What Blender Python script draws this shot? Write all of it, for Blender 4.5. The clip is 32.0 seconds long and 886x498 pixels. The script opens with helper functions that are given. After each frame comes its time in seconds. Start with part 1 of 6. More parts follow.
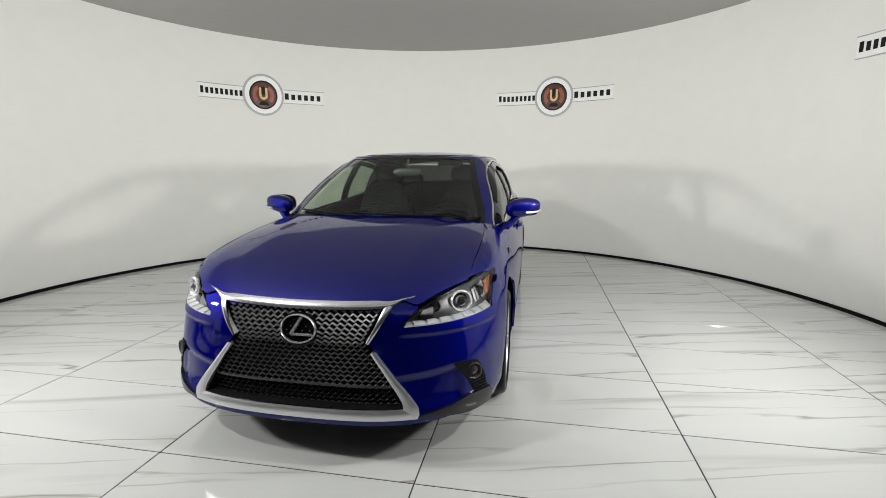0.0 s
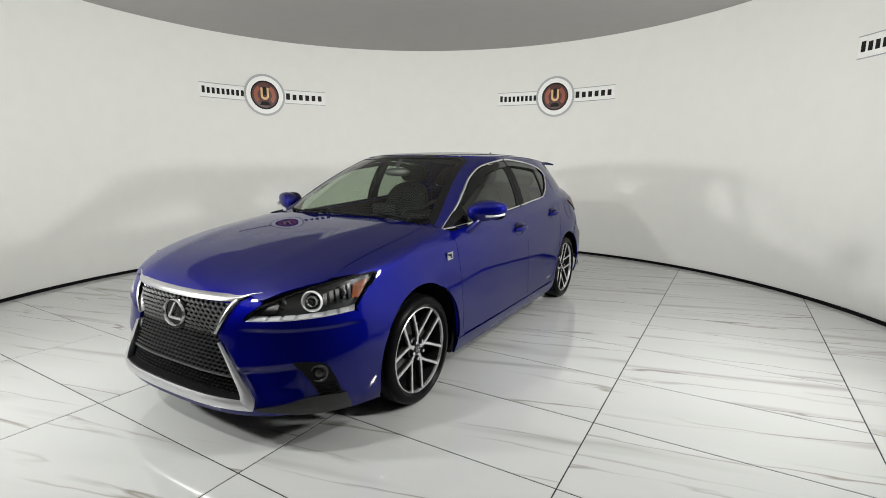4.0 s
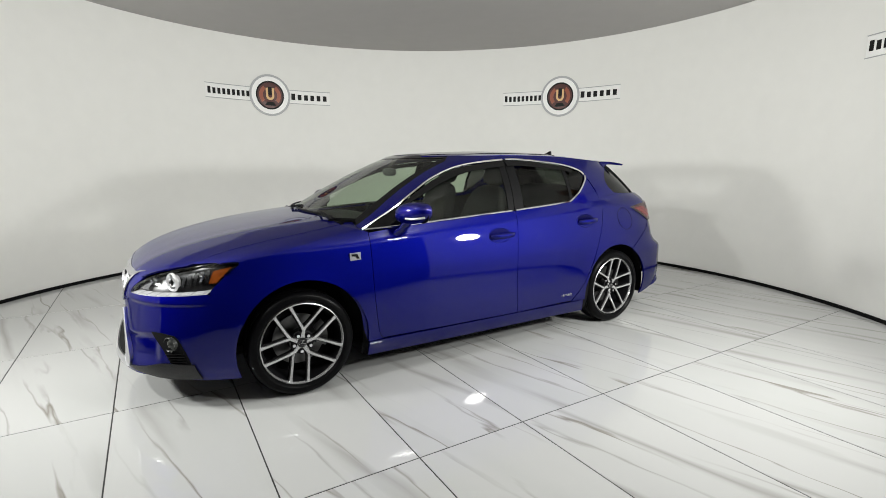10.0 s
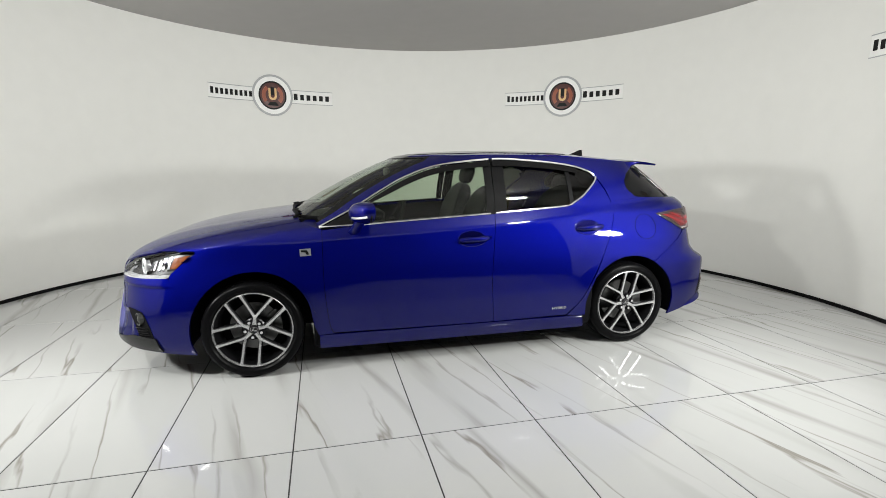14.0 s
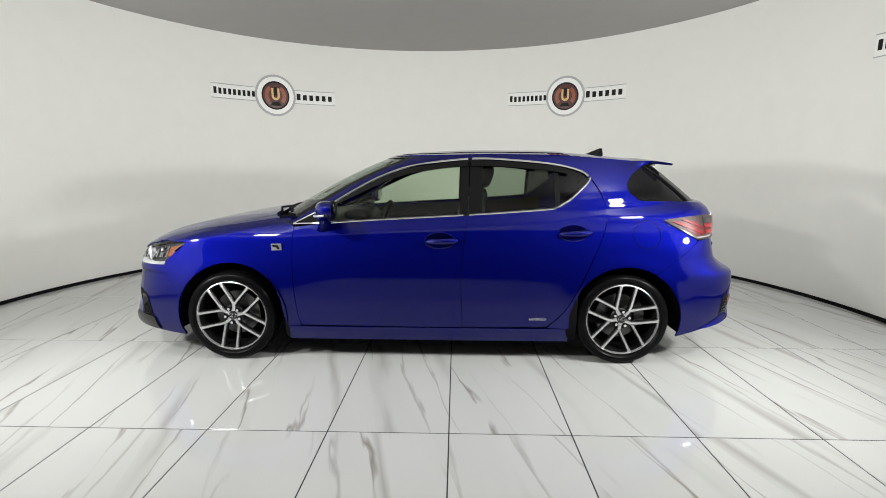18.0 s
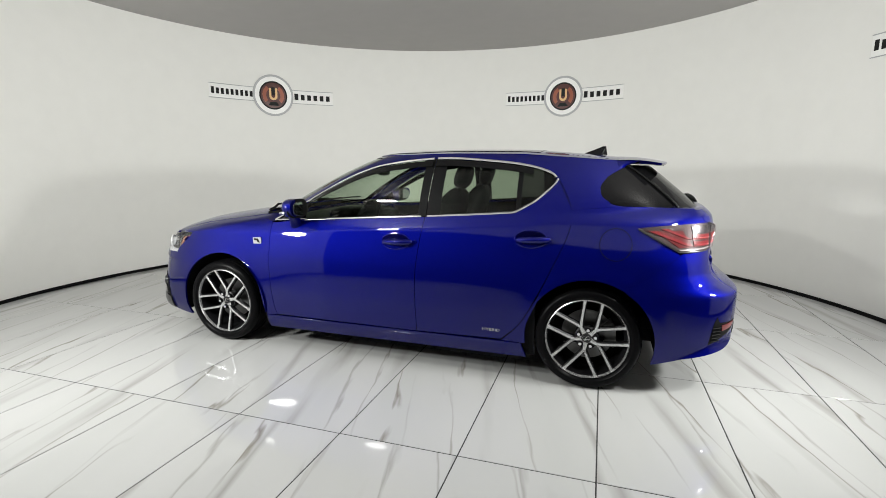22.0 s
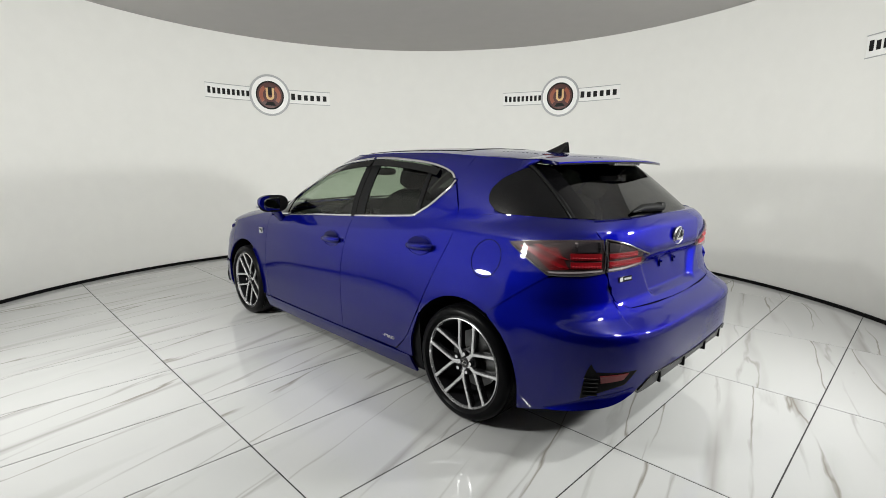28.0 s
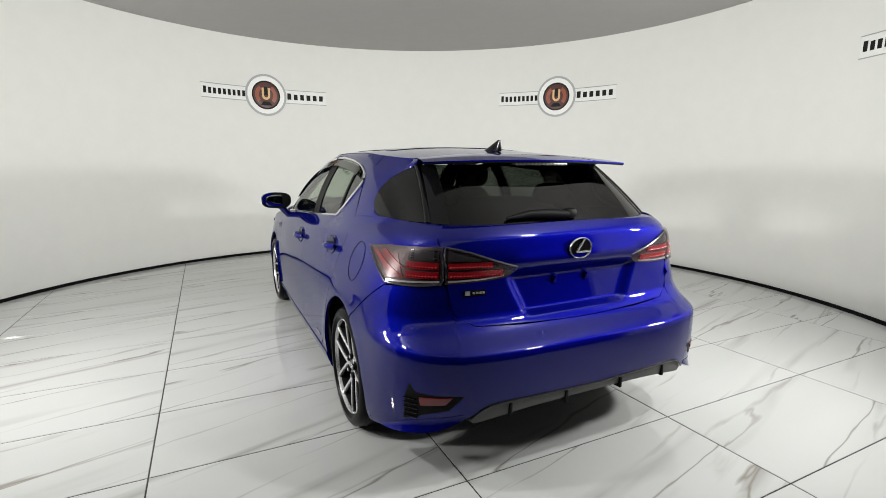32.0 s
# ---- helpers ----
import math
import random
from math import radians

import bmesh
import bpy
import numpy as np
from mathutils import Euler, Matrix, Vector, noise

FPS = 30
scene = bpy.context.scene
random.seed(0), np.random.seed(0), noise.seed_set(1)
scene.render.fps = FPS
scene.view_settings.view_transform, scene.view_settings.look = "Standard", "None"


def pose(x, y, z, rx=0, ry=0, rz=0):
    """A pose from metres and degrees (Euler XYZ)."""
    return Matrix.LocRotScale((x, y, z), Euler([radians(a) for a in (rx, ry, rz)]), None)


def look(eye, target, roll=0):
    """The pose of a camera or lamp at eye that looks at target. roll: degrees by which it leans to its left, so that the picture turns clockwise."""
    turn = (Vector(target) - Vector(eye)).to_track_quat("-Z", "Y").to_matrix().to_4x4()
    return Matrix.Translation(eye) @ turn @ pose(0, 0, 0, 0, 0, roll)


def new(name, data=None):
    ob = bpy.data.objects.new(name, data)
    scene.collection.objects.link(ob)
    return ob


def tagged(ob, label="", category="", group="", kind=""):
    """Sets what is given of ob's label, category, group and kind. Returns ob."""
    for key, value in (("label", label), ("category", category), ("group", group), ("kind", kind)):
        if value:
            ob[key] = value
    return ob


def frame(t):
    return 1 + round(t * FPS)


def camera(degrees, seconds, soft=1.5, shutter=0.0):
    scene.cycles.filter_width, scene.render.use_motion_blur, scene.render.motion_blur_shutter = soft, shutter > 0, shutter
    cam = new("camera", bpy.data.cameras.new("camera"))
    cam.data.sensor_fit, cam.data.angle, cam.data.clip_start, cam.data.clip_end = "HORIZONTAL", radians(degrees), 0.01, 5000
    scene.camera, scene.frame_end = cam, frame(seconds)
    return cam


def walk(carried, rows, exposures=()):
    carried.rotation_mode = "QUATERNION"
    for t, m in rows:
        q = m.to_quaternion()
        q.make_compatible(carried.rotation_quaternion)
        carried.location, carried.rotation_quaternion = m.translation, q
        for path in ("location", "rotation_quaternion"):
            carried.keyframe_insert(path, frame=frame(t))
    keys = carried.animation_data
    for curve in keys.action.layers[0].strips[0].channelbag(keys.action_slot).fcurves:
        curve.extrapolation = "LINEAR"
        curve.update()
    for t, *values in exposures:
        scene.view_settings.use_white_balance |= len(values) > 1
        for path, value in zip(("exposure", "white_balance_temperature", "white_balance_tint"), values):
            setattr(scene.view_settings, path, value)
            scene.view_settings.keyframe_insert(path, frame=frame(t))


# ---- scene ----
# camera on the rim of a round turntable booth; the table's axis is the world's origin
cam = camera(84.95, 32.0, soft=0.75)
EYE = (0.293, -3.998, 1.303)
PANS = [
    (0, -0.29), (0.5, -0.47), (1, -0.61), (1.5, -0.66), (2, -0.59), (2.5, -0.46), (3, -0.32), (3.5, -0.22), (4.5, -0.12),
    (5.5, -0.1), (6, -0.11), (6.5, -0.16), (7, -0.24), (7.5, -0.3), (8, -0.26), (8.5, -0.11), (9, 0.1), (9.5, 0.27),
    (10, 0.38), (11, 0.55), (12, 0.59), (13, 0.52), (13.5, 0.55), (14, 0.64), (14.5, 0.75), (15.5, 0.96), (16.5, 1.04),
    (17, 1.01), (18, 0.94), (19, 1.02), (20, 0.98), (21, 0.79), (22, 0.71), (23, 0.49), (24, 0.24), (25, 0.18),
    (26, 0.27), (27, 0.42), (28, 0.37), (29, 0.2), (30, 0.13), (31, 0.0), (32, -0.03),
]
PITCH = radians(-9.80)


def aim(pan):
    a = radians(pan)
    way = Vector((-math.sin(a) * math.cos(PITCH), math.cos(a) * math.cos(PITCH), math.sin(PITCH)))
    return look(EYE, Vector(EYE) + way, 0.09)


walk(cam, [(t, aim(p)) for t, p in PANS], exposures=[(0, -0.08, 6500, 10), (22, -0.06, 6500, 10), (28, 0.0, 6500, 10), (32, 0.02, 6500, 10)])

# turn of the table, degrees at each whole second
TURNS = [
    259.09, 253.32, 248.03, 243.26, 238.95, 234.78, 230.26, 225.38, 220.55, 215.99, 211.65, 207.38, 203.06, 198.71, 194.56,
    190.78, 187.18, 183.41, 179.37, 175.26, 171.17, 167.01, 162.65, 158.07, 153.43, 148.82, 144.28, 139.74, 135.09, 130.35,
    125.59, 120.81, 116.04,
]
CAR_OFF = (-0.133, 0.060)   # the car's middle from the table's axis, in the table's space

# ---- light ----
world = bpy.data.worlds.new("world")
scene.world = world
world.use_nodes = True
world.node_tree.nodes["Background"].inputs[0].default_value = (0.8, 0.85, 1, 1)
world.node_tree.nodes["Background"].inputs[1].default_value = 0.0


def softbox(name, at, target, w, h, power, colour=(0.988, 1.0, 0.958)):
    d = bpy.data.lights.new(name, "AREA")
    d.shape, d.size, d.size_y, d.energy, d.color = "ELLIPSE", w, h, power, colour
    ob = new(name, d)
    ob.matrix_world = look(at, target)
    return ob


# at each side a low lamp beside the way in and a high one within it
for x, y, z, w, h, power in ((-2.92, -2.10, 1.55, 0.30, 0.23, 79), (-2.22, -2.86, 2.74, 0.30, 0.18, 62),
                             (3.05, -1.92, 1.55, 0.30, 0.23, 79), (2.50, -2.62, 2.74, 0.30, 0.18, 62)):
    softbox("studio_light", (x, y, z), (0, 0.3, 1.7), w, h, power)

# ---- materials ----
def mat(name, colour, rough=0.5, metal=0.0, coat=0.0, grain=0.0, scale=30.0, bump=0.0, spec=0.5):
    m = bpy.data.materials.new(name)
    m.use_nodes = True
    nt = m.node_tree
    b = nt.nodes["Principled BSDF"]
    b.inputs["Base Color"].default_value = (*colour, 1)
    b.inputs["Roughness"].default_value = rough
    b.inputs["Metallic"].default_value = metal
    b.inputs["Coat Weight"].default_value = coat
    b.inputs["Coat Roughness"].default_value = 0.03
    b.inputs["Specular IOR Level"].default_value = spec
    if grain or bump:
        tc = nt.nodes.new("ShaderNodeTexCoord")
        n1 = nt.nodes.new("ShaderNodeTexNoise")
        n1.inputs["Scale"].default_value, n1.inputs["Detail"].default_value = scale, 2
        nt.links.new(tc.outputs["Object"], n1.inputs["Vector"])
        n2 = nt.nodes.new("ShaderNodeTexNoise")
        n2.inputs["Scale"].default_value = scale * 0.08
        nt.links.new(tc.outputs["Object"], n2.inputs["Vector"])
        if grain:
            add = nt.nodes.new("ShaderNodeMath")
            add.operation = "ADD"
            nt.links.new(n1.outputs[0], add.inputs[0])
            nt.links.new(n2.outputs[0], add.inputs[1])
            mr = nt.nodes.new("ShaderNodeMapRange")
            mr.inputs[1].default_value, mr.inputs[2].default_value = 0.6, 1.4
            mr.inputs[3].default_value, mr.inputs[4].default_value = 1 - grain, 1 + grain
            nt.links.new(add.outputs[0], mr.inputs[0])
            mx = nt.nodes.new("ShaderNodeVectorMath")
            mx.operation = "SCALE"
            mx.inputs[0].default_value = colour
            nt.links.new(mr.outputs[0], mx.inputs["Scale"])
            nt.links.new(mx.outputs[0], b.inputs["Base Color"])
        if bump:
            bp = nt.nodes.new("ShaderNodeBump")
            bp.inputs["Strength"].default_value, bp.inputs["Distance"].default_value = bump, 0.002
            nt.links.new(n1.outputs[0], bp.inputs["Height"])
            nt.links.new(bp.outputs[0], b.inputs["Normal"])
    return m


def glass(name, tint, shine=0.035, edge=0.75):
    m = bpy.data.materials.new(name)
    m.use_nodes = True
    nt = m.node_tree
    nt.nodes.remove(nt.nodes["Principled BSDF"])
    out = nt.nodes["Material Output"]
    tr, gl, lw, mx = (nt.nodes.new("ShaderNode" + k) for k in ("BsdfTransparent", "BsdfGlossy", "LayerWeight", "MixShader"))
    pw, ma = nt.nodes.new("ShaderNodeMath"), nt.nodes.new("ShaderNodeMath")
    pw.operation, pw.inputs[1].default_value = "POWER", 4.0
    ma.operation, ma.inputs[1].default_value, ma.inputs[2].default_value = "MULTIPLY_ADD", edge, shine
    lw.inputs[0].default_value = 0.5
    nt.links.new(lw.outputs["Facing"], pw.inputs[0])
    nt.links.new(pw.outputs[0], ma.inputs[0])
    tr.inputs[0].default_value = (*tint, 1)
    gl.inputs["Roughness"].default_value = 0.02
    nt.links.new(ma.outputs[0], mx.inputs[0])
    nt.links.new(tr.outputs[0], mx.inputs[1])
    nt.links.new(gl.outputs[0], mx.inputs[2])
    nt.links.new(mx.outputs[0], out.inputs[0])
    return m


def paint_blue():
    """Metallic blue under a clear lacquer, with a slight waviness of the lacquer."""
    tone = (0.0014, 0.0030, 0.130)
    m = mat("blue_paint", tone, 0.58, 0.97, 0.90)
    nt = m.node_tree
    b = nt.nodes["Principled BSDF"]
    b.inputs["Specular Tint"].default_value = (0.03, 0.035, 0.40, 1)
    b.inputs["Coat Roughness"].default_value = 0.022
    b.inputs["Coat IOR"].default_value = 1.46
    tc = nt.nodes.new("ShaderNodeTexCoord")
    v = nt.nodes.new("ShaderNodeTexVoronoi")
    v.inputs["Scale"].default_value = 900
    nt.links.new(tc.outputs["Object"], v.inputs["Vector"])
    mr = nt.nodes.new("ShaderNodeMapRange")
    mr.inputs[3].default_value, mr.inputs[4].default_value = 0.85, 1.15
    nt.links.new(v.outputs["Color"], mr.inputs[0])
    mx = nt.nodes.new("ShaderNodeVectorMath")
    mx.operation = "SCALE"
    mx.inputs[0].default_value = tone
    nt.links.new(mr.outputs[0], mx.inputs["Scale"])
    nt.links.new(mx.outputs[0], b.inputs["Base Color"])
    peel = nt.nodes.new("ShaderNodeTexNoise")
    peel.inputs["Scale"].default_value, peel.inputs["Detail"].default_value = 5.0, 2
    nt.links.new(tc.outputs["Object"], peel.inputs["Vector"])
    bp = nt.nodes.new("ShaderNodeBump")
    bp.inputs["Strength"].default_value, bp.inputs["Distance"].default_value = 0.06, 0.004
    nt.links.new(peel.outputs[0], bp.inputs["Height"])
    nt.links.new(bp.outputs[0], b.inputs["Coat Normal"])
    return m


def marble():
    m = bpy.data.materials.new("marble_tile")
    m.use_nodes = True
    nt = m.node_tree
    N, L = nt.nodes, nt.links
    b = N["Principled BSDF"]
    oi, tc = N.new("ShaderNodeObjectInfo"), N.new("ShaderNodeTexCoord")
    # shift each tile's pattern
    mul = N.new("ShaderNodeMath")
    mul.operation, mul.inputs[1].default_value = "MULTIPLY", 137.0
    L.new(oi.outputs["Random"], mul.inputs[0])
    comb = N.new("ShaderNodeCombineXYZ")
    L.new(mul.outputs[0], comb.inputs[2])
    L.new(mul.outputs[0], comb.inputs[0])
    mp = N.new("ShaderNodeMapping")
    mp.inputs["Scale"].default_value = (3.0, 0.42, 1)
    slant = N.new("ShaderNodeMapping")
    slant.inputs["Rotation"].default_value = (0, 0, radians(-15))
    L.new(tc.outputs["Object"], slant.inputs[0])
    L.new(slant.outputs[0], mp.inputs[0])
    add = N.new("ShaderNodeVectorMath")
    L.new(mp.outputs[0], add.inputs[0])
    L.new(comb.outputs[0], add.inputs[1])

    along = N.new("ShaderNodeSeparateXYZ")
    L.new(add.outputs[0], along.inputs[0])

    def veins(scale, width, wander, rate):
        """Open lines that run along the slab and wander sideways."""
        n = N.new("ShaderNodeTexNoise")
        n.inputs["Scale"].default_value, n.inputs["Detail"].default_value = scale, 4
        n.inputs["Roughness"].default_value = 0.48
        L.new(add.outputs[0], n.inputs["Vector"])
        k = N.new("ShaderNodeMath")
        k.operation, k.inputs[1].default_value = "MULTIPLY", wander
        L.new(n.outputs[0], k.inputs[0])
        u = N.new("ShaderNodeMath")
        u.operation, u.inputs[1].default_value = "MULTIPLY_ADD", rate
        L.new(along.outputs[0], u.inputs[0])
        L.new(k.outputs[0], u.inputs[2])
        a = N.new("ShaderNodeMath")
        a.operation, a.inputs[1].default_value = "PINGPONG", 0.5
        L.new(u.outputs[0], a.inputs[0])
        r = N.new("ShaderNodeMapRange")
        r.inputs[1].default_value, r.inputs[2].default_value = 0, width
        r.inputs[3].default_value, r.inputs[4].default_value = 1, 0
        L.new(a.outputs[0], r.inputs[0])
        return r

    def mask(scale, lo, hi):
        n = N.new("ShaderNodeTexNoise")
        n.inputs["Scale"].default_value, n.inputs["Detail"].default_value = scale, 2
        L.new(add.outputs[0], n.inputs["Vector"])
        r = N.new("ShaderNodeMapRange")
        r.inputs[1].default_value, r.inputs[2].default_value = lo, hi
        L.new(n.outputs[0], r.inputs[0])
        return r

    def times(a, c):
        t = N.new("ShaderNodeMath")
        t.operation = "MULTIPLY"
        L.new(a.outputs[0], t.inputs[0])
        L.new(c.outputs[0], t.inputs[1])
        return t

    fine = times(veins(1.3, 0.034, 1.6, 1.0), mask(1.5, 0.43, 0.57))
    middle = times(veins(1.7, 0.060, 1.6, 1.3), mask(1.8, 0.48, 0.64))
    broad = times(veins(0.9, 0.125, 1.2, 0.8), mask(1.2, 0.45, 0.64))
    base = N.new("ShaderNodeRGB")
    base.outputs[0].default_value = (0.482, 0.484, 0.482, 1)

    def over(prev, fac, colour, strength):
        k = N.new("ShaderNodeMath")
        k.operation, k.inputs[1].default_value = "MULTIPLY", strength
        L.new(fac.outputs[0], k.inputs[0])
        x = N.new("ShaderNodeMix")
        x.data_type = "RGBA"
        L.new(k.outputs[0], x.inputs[0])
        L.new(prev, x.inputs[6])
        x.inputs[7].default_value = (*colour, 1)
        return x.outputs[2]

    c = over(base.outputs[0], mask(0.8, 0.4, 0.75), (0.42, 0.43, 0.42), 0.6)
    c = over(c, broad, (0.27, 0.265, 0.25), 0.75)
    c = over(c, middle, (0.26, 0.255, 0.235), 0.62)
    c = over(c, fine, (0.19, 0.175, 0.145), 0.85)
    L.new(c, b.inputs["Base Color"])
    b.inputs["Roughness"].default_value = 0.05
    b.inputs["Specular IOR Level"].default_value = 0.5
    return m


BLUE = paint_blue()
MARBLE = marble()
WALL = mat("white_wall_paint", (0.80, 0.797, 0.772), 0.55, grain=0.02, scale=6, bump=0.02)
CEIL = mat("grey_ceiling_paint", (0.415, 0.402, 0.392), 0.8, grain=0.03, scale=5)
HALL = mat("dark_hall_paint", (0.030, 0.030, 0.031), 0.8, grain=0.1, scale=4)
GROUT = mat("dark_grout", (0.025, 0.025, 0.025), 0.8, grain=0.15, scale=80)
BLACK = mat("black_plastic", (0.005, 0.005, 0.0055), 0.5, grain=0.1, scale=70, spec=0.08)
GLOSSBLACK = mat("gloss_black", (0.004, 0.004, 0.0045), 0.10, spec=0.20)
DARK = mat("dark_void", (0.005, 0.005, 0.006), 0.9, spec=0.1)
RUBBER = mat("tyre_rubber", (0.0035, 0.0035, 0.004), 0.30, grain=0.2, scale=60, bump=0.08, spec=0.06)
ALLOY = mat("machined_alloy", (0.62, 0.62, 0.63), 0.27, 0.75, grain=0.05, scale=200)
GUNMETAL = mat("dark_painted_alloy", (0.026, 0.026, 0.028), 0.26, 0.6, grain=0.1, scale=40)
EMBLEM = mat("emblem_silver", (0.62, 0.62, 0.63), 0.26, 0.75)
CHROME = mat("chrome", (0.8, 0.8, 0.82), 0.09, 1.0)
SATIN = mat("satin_silver", (0.66, 0.66, 0.68), 0.34, 0.9)
BRIGHTBAR = mat("bright_satin_bar", (0.60, 0.60, 0.62), 0.20, 0.95)
STEEL = mat("brake_steel", (0.13, 0.13, 0.13), 0.35, 1.0, grain=0.1, scale=50)
FABRIC = mat("dark_seat_leather", (0.009, 0.0095, 0.0095), 0.6, grain=0.08, scale=14, spec=0.15)
GREYCLOTH = mat("grey_trim", (0.10, 0.10, 0.098), 0.8, grain=0.1, scale=60)
WINDSCREEN = glass("windscreen_glass", (0.62, 0.70, 0.61))
SIDEGLASS = glass("side_glass", (0.72, 0.80, 0.69))
PRIVACY = glass("privacy_glass", (0.50, 0.57, 0.48))
SMOKED = glass("dark_rear_glass", (0.07, 0.075, 0.07))
LENS = glass("clear_lens", (0.95, 0.96, 0.97), 0.03, 0.4)
REDLENS = glass("smoked_red_lens", (0.80, 0.72, 0.73), 0.05, 0.30)
RED = mat("red_lamp_bar", (0.24, 0.003, 0.008), 0.3, coat=0.5, grain=0.25, scale=60)
REFLECTOR = mat("red_reflector", (0.12, 0.003, 0.005), 0.3, coat=0.6)
REDPOINT = mat("red_light_point", (0.60, 0.05, 0.07), 0.25, coat=0.6)
# grille mesh: first two tones lightened to stand in for reflected lamps and walls
MESH = mat("lit_mesh_plastic", (0.080, 0.080, 0.083), 0.36, 0.35, spec=0.6)
MESH_BRIGHT = mat("brightly_lit_mesh", (0.24, 0.24, 0.245), 0.40, 0.60)
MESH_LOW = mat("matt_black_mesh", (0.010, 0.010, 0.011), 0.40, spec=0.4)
AMBER = mat("amber_reflector", (0.20, 0.046, 0.005), 0.22, coat=1, grain=0.3, scale=60, bump=0.6)
MIRROR = mat("mirror_glass", (0.35, 0.37, 0.40), 0.02, 1.0)

SIGN_GREY = mat("sign_grey", (0.42, 0.43, 0.44), 0.4)
SIGN_WHITE = mat("sign_white", (0.90, 0.90, 0.89), 0.35)
SIGN_PALE = mat("sign_pale", (0.86, 0.86, 0.845), 0.45)
SIGN_DARK = mat("sign_dark_lettering", (0.010, 0.010, 0.010), 0.5, spec=0.2)
SIGN_RED = mat("sign_deep_red", (0.075, 0.012, 0.008), 0.3, grain=0.3, scale=8)
SIGN_ORANGE = mat("sign_orange", (0.30, 0.07, 0.03), 0.3, grain=0.2, scale=10)
SIGN_CREAM = mat("sign_cream", (0.72, 0.45, 0.20), 0.3)

# body blue made darker: the shade of a hollow, put into the colour
mat_cup = mat("handle_recess_shade", (0.0022, 0.002, 0.07), 0.4, 0.95, 0.4)

LAMP_GREY = mat("lamp_inner_silver", (0.034, 0.024, 0.025), 0.42, 0.4, grain=0.35, scale=45, bump=0.6)
LAMP_DARK = mat("lamp_inner_dark", (0.036, 0.036, 0.037), 0.30, 0.5, grain=0.3, scale=40)
LAMP_SILVER = mat("lamp_inner_bright", (0.58, 0.58, 0.59), 0.22, 0.45)
DIFFUSER = mat("dark_grey_plastic", (0.045, 0.045, 0.044), 0.45, grain=0.1, scale=60)
LAMP_RING = mat("lamp_ring_silver", (0.74, 0.74, 0.75), 0.20, 0.40)
DARKCHROME = mat("lamp_chrome", (0.42, 0.42, 0.44), 0.14, 1.0)
LAMP_FRAME = mat("lamp_frame_grey", (0.06, 0.06, 0.065), 0.25, 0.5)
BRAKE_STRIP = mat("brake_strip_grey", (0.20, 0.19, 0.19), 0.25, 0.3, coat=0.5)
FOG = mat("fog_lamp_glass", (0.045, 0.047, 0.045), 0.20, 0.3)
WINGLET = mat("dark_winglet", (0.007, 0.007, 0.0075), 0.25, grain=0.1, scale=60, spec=0.5)
# black plastic shell; this grey stands in for the room it reflects
MIRROR_BACK = mat("reflection_grey_mirror_shell", (0.045, 0.045, 0.044), 0.4, grain=0.05, scale=40)

# ---- mesh helpers ----
def link(name, bm, material, parent=None, label="", smooth=True, at=None):
    me = bpy.data.meshes.new(name)
    bm.to_mesh(me)
    bm.free()
    for m in material if isinstance(material, (list, tuple)) else [material]:
        me.materials.append(m)
    if smooth:
        me.polygons.foreach_set("use_smooth", [True] * len(me.polygons))
        me.set_sharp_from_angle(angle=radians(38))
    ob = new(name, me)
    if parent is not None:
        ob.parent = parent
    if at is not None:
        ob.matrix_basis = at
    if label:
        ob["label"] = label
    return ob


def part(name, bm, material, parent, label="", smooth=True, at=None):
    return link(name, bm, material, parent, label, smooth, at)


def empty(name, at=None):
    ob = new(name)
    ob.empty_display_size = 0.2
    if at is not None:
        ob.matrix_basis = at
    return ob


def box(bm, cx, cy, cz, sx, sy, sz, bevel=0.0, m=None, segs=2):
    r = bmesh.ops.create_cube(bm, size=1)
    vs = r["verts"]
    for v in vs:
        v.co = Vector((v.co.x * sx + cx, v.co.y * sy + cy, v.co.z * sz + cz))
    if bevel:
        es = list({e for v in vs for e in v.link_edges})
        g = bmesh.ops.bevel(bm, geom=es, offset=bevel, segments=segs, profile=0.5, affect="EDGES")
        vs = list({v for f in g["faces"] for v in f.verts} | {v for v in vs if v.is_valid})
    if m is not None:
        for v in vs:
            v.co = m @ v.co
    return vs


def lathe(bm, profile, n=48, axis="y", closed=False):
    """Turn a list of (radius, along) round an axis."""
    rings = []
    for r, a in profile:
        ring = []
        for k in range(n):
            c, s = math.cos(2 * math.pi * k / n), math.sin(2 * math.pi * k / n)
            co = (r * c, a, r * s) if axis == "y" else (r * c, r * s, a) if axis == "z" else (a, r * c, r * s)
            ring.append(bm.verts.new(co))
        rings.append(ring)
    pairs = list(zip(rings, rings[1:])) + ([(rings[-1], rings[0])] if closed else [])
    for a, b in pairs:
        for k in range(n):
            bm.faces.new((a[k], a[(k + 1) % n], b[(k + 1) % n], b[k]))
    return rings


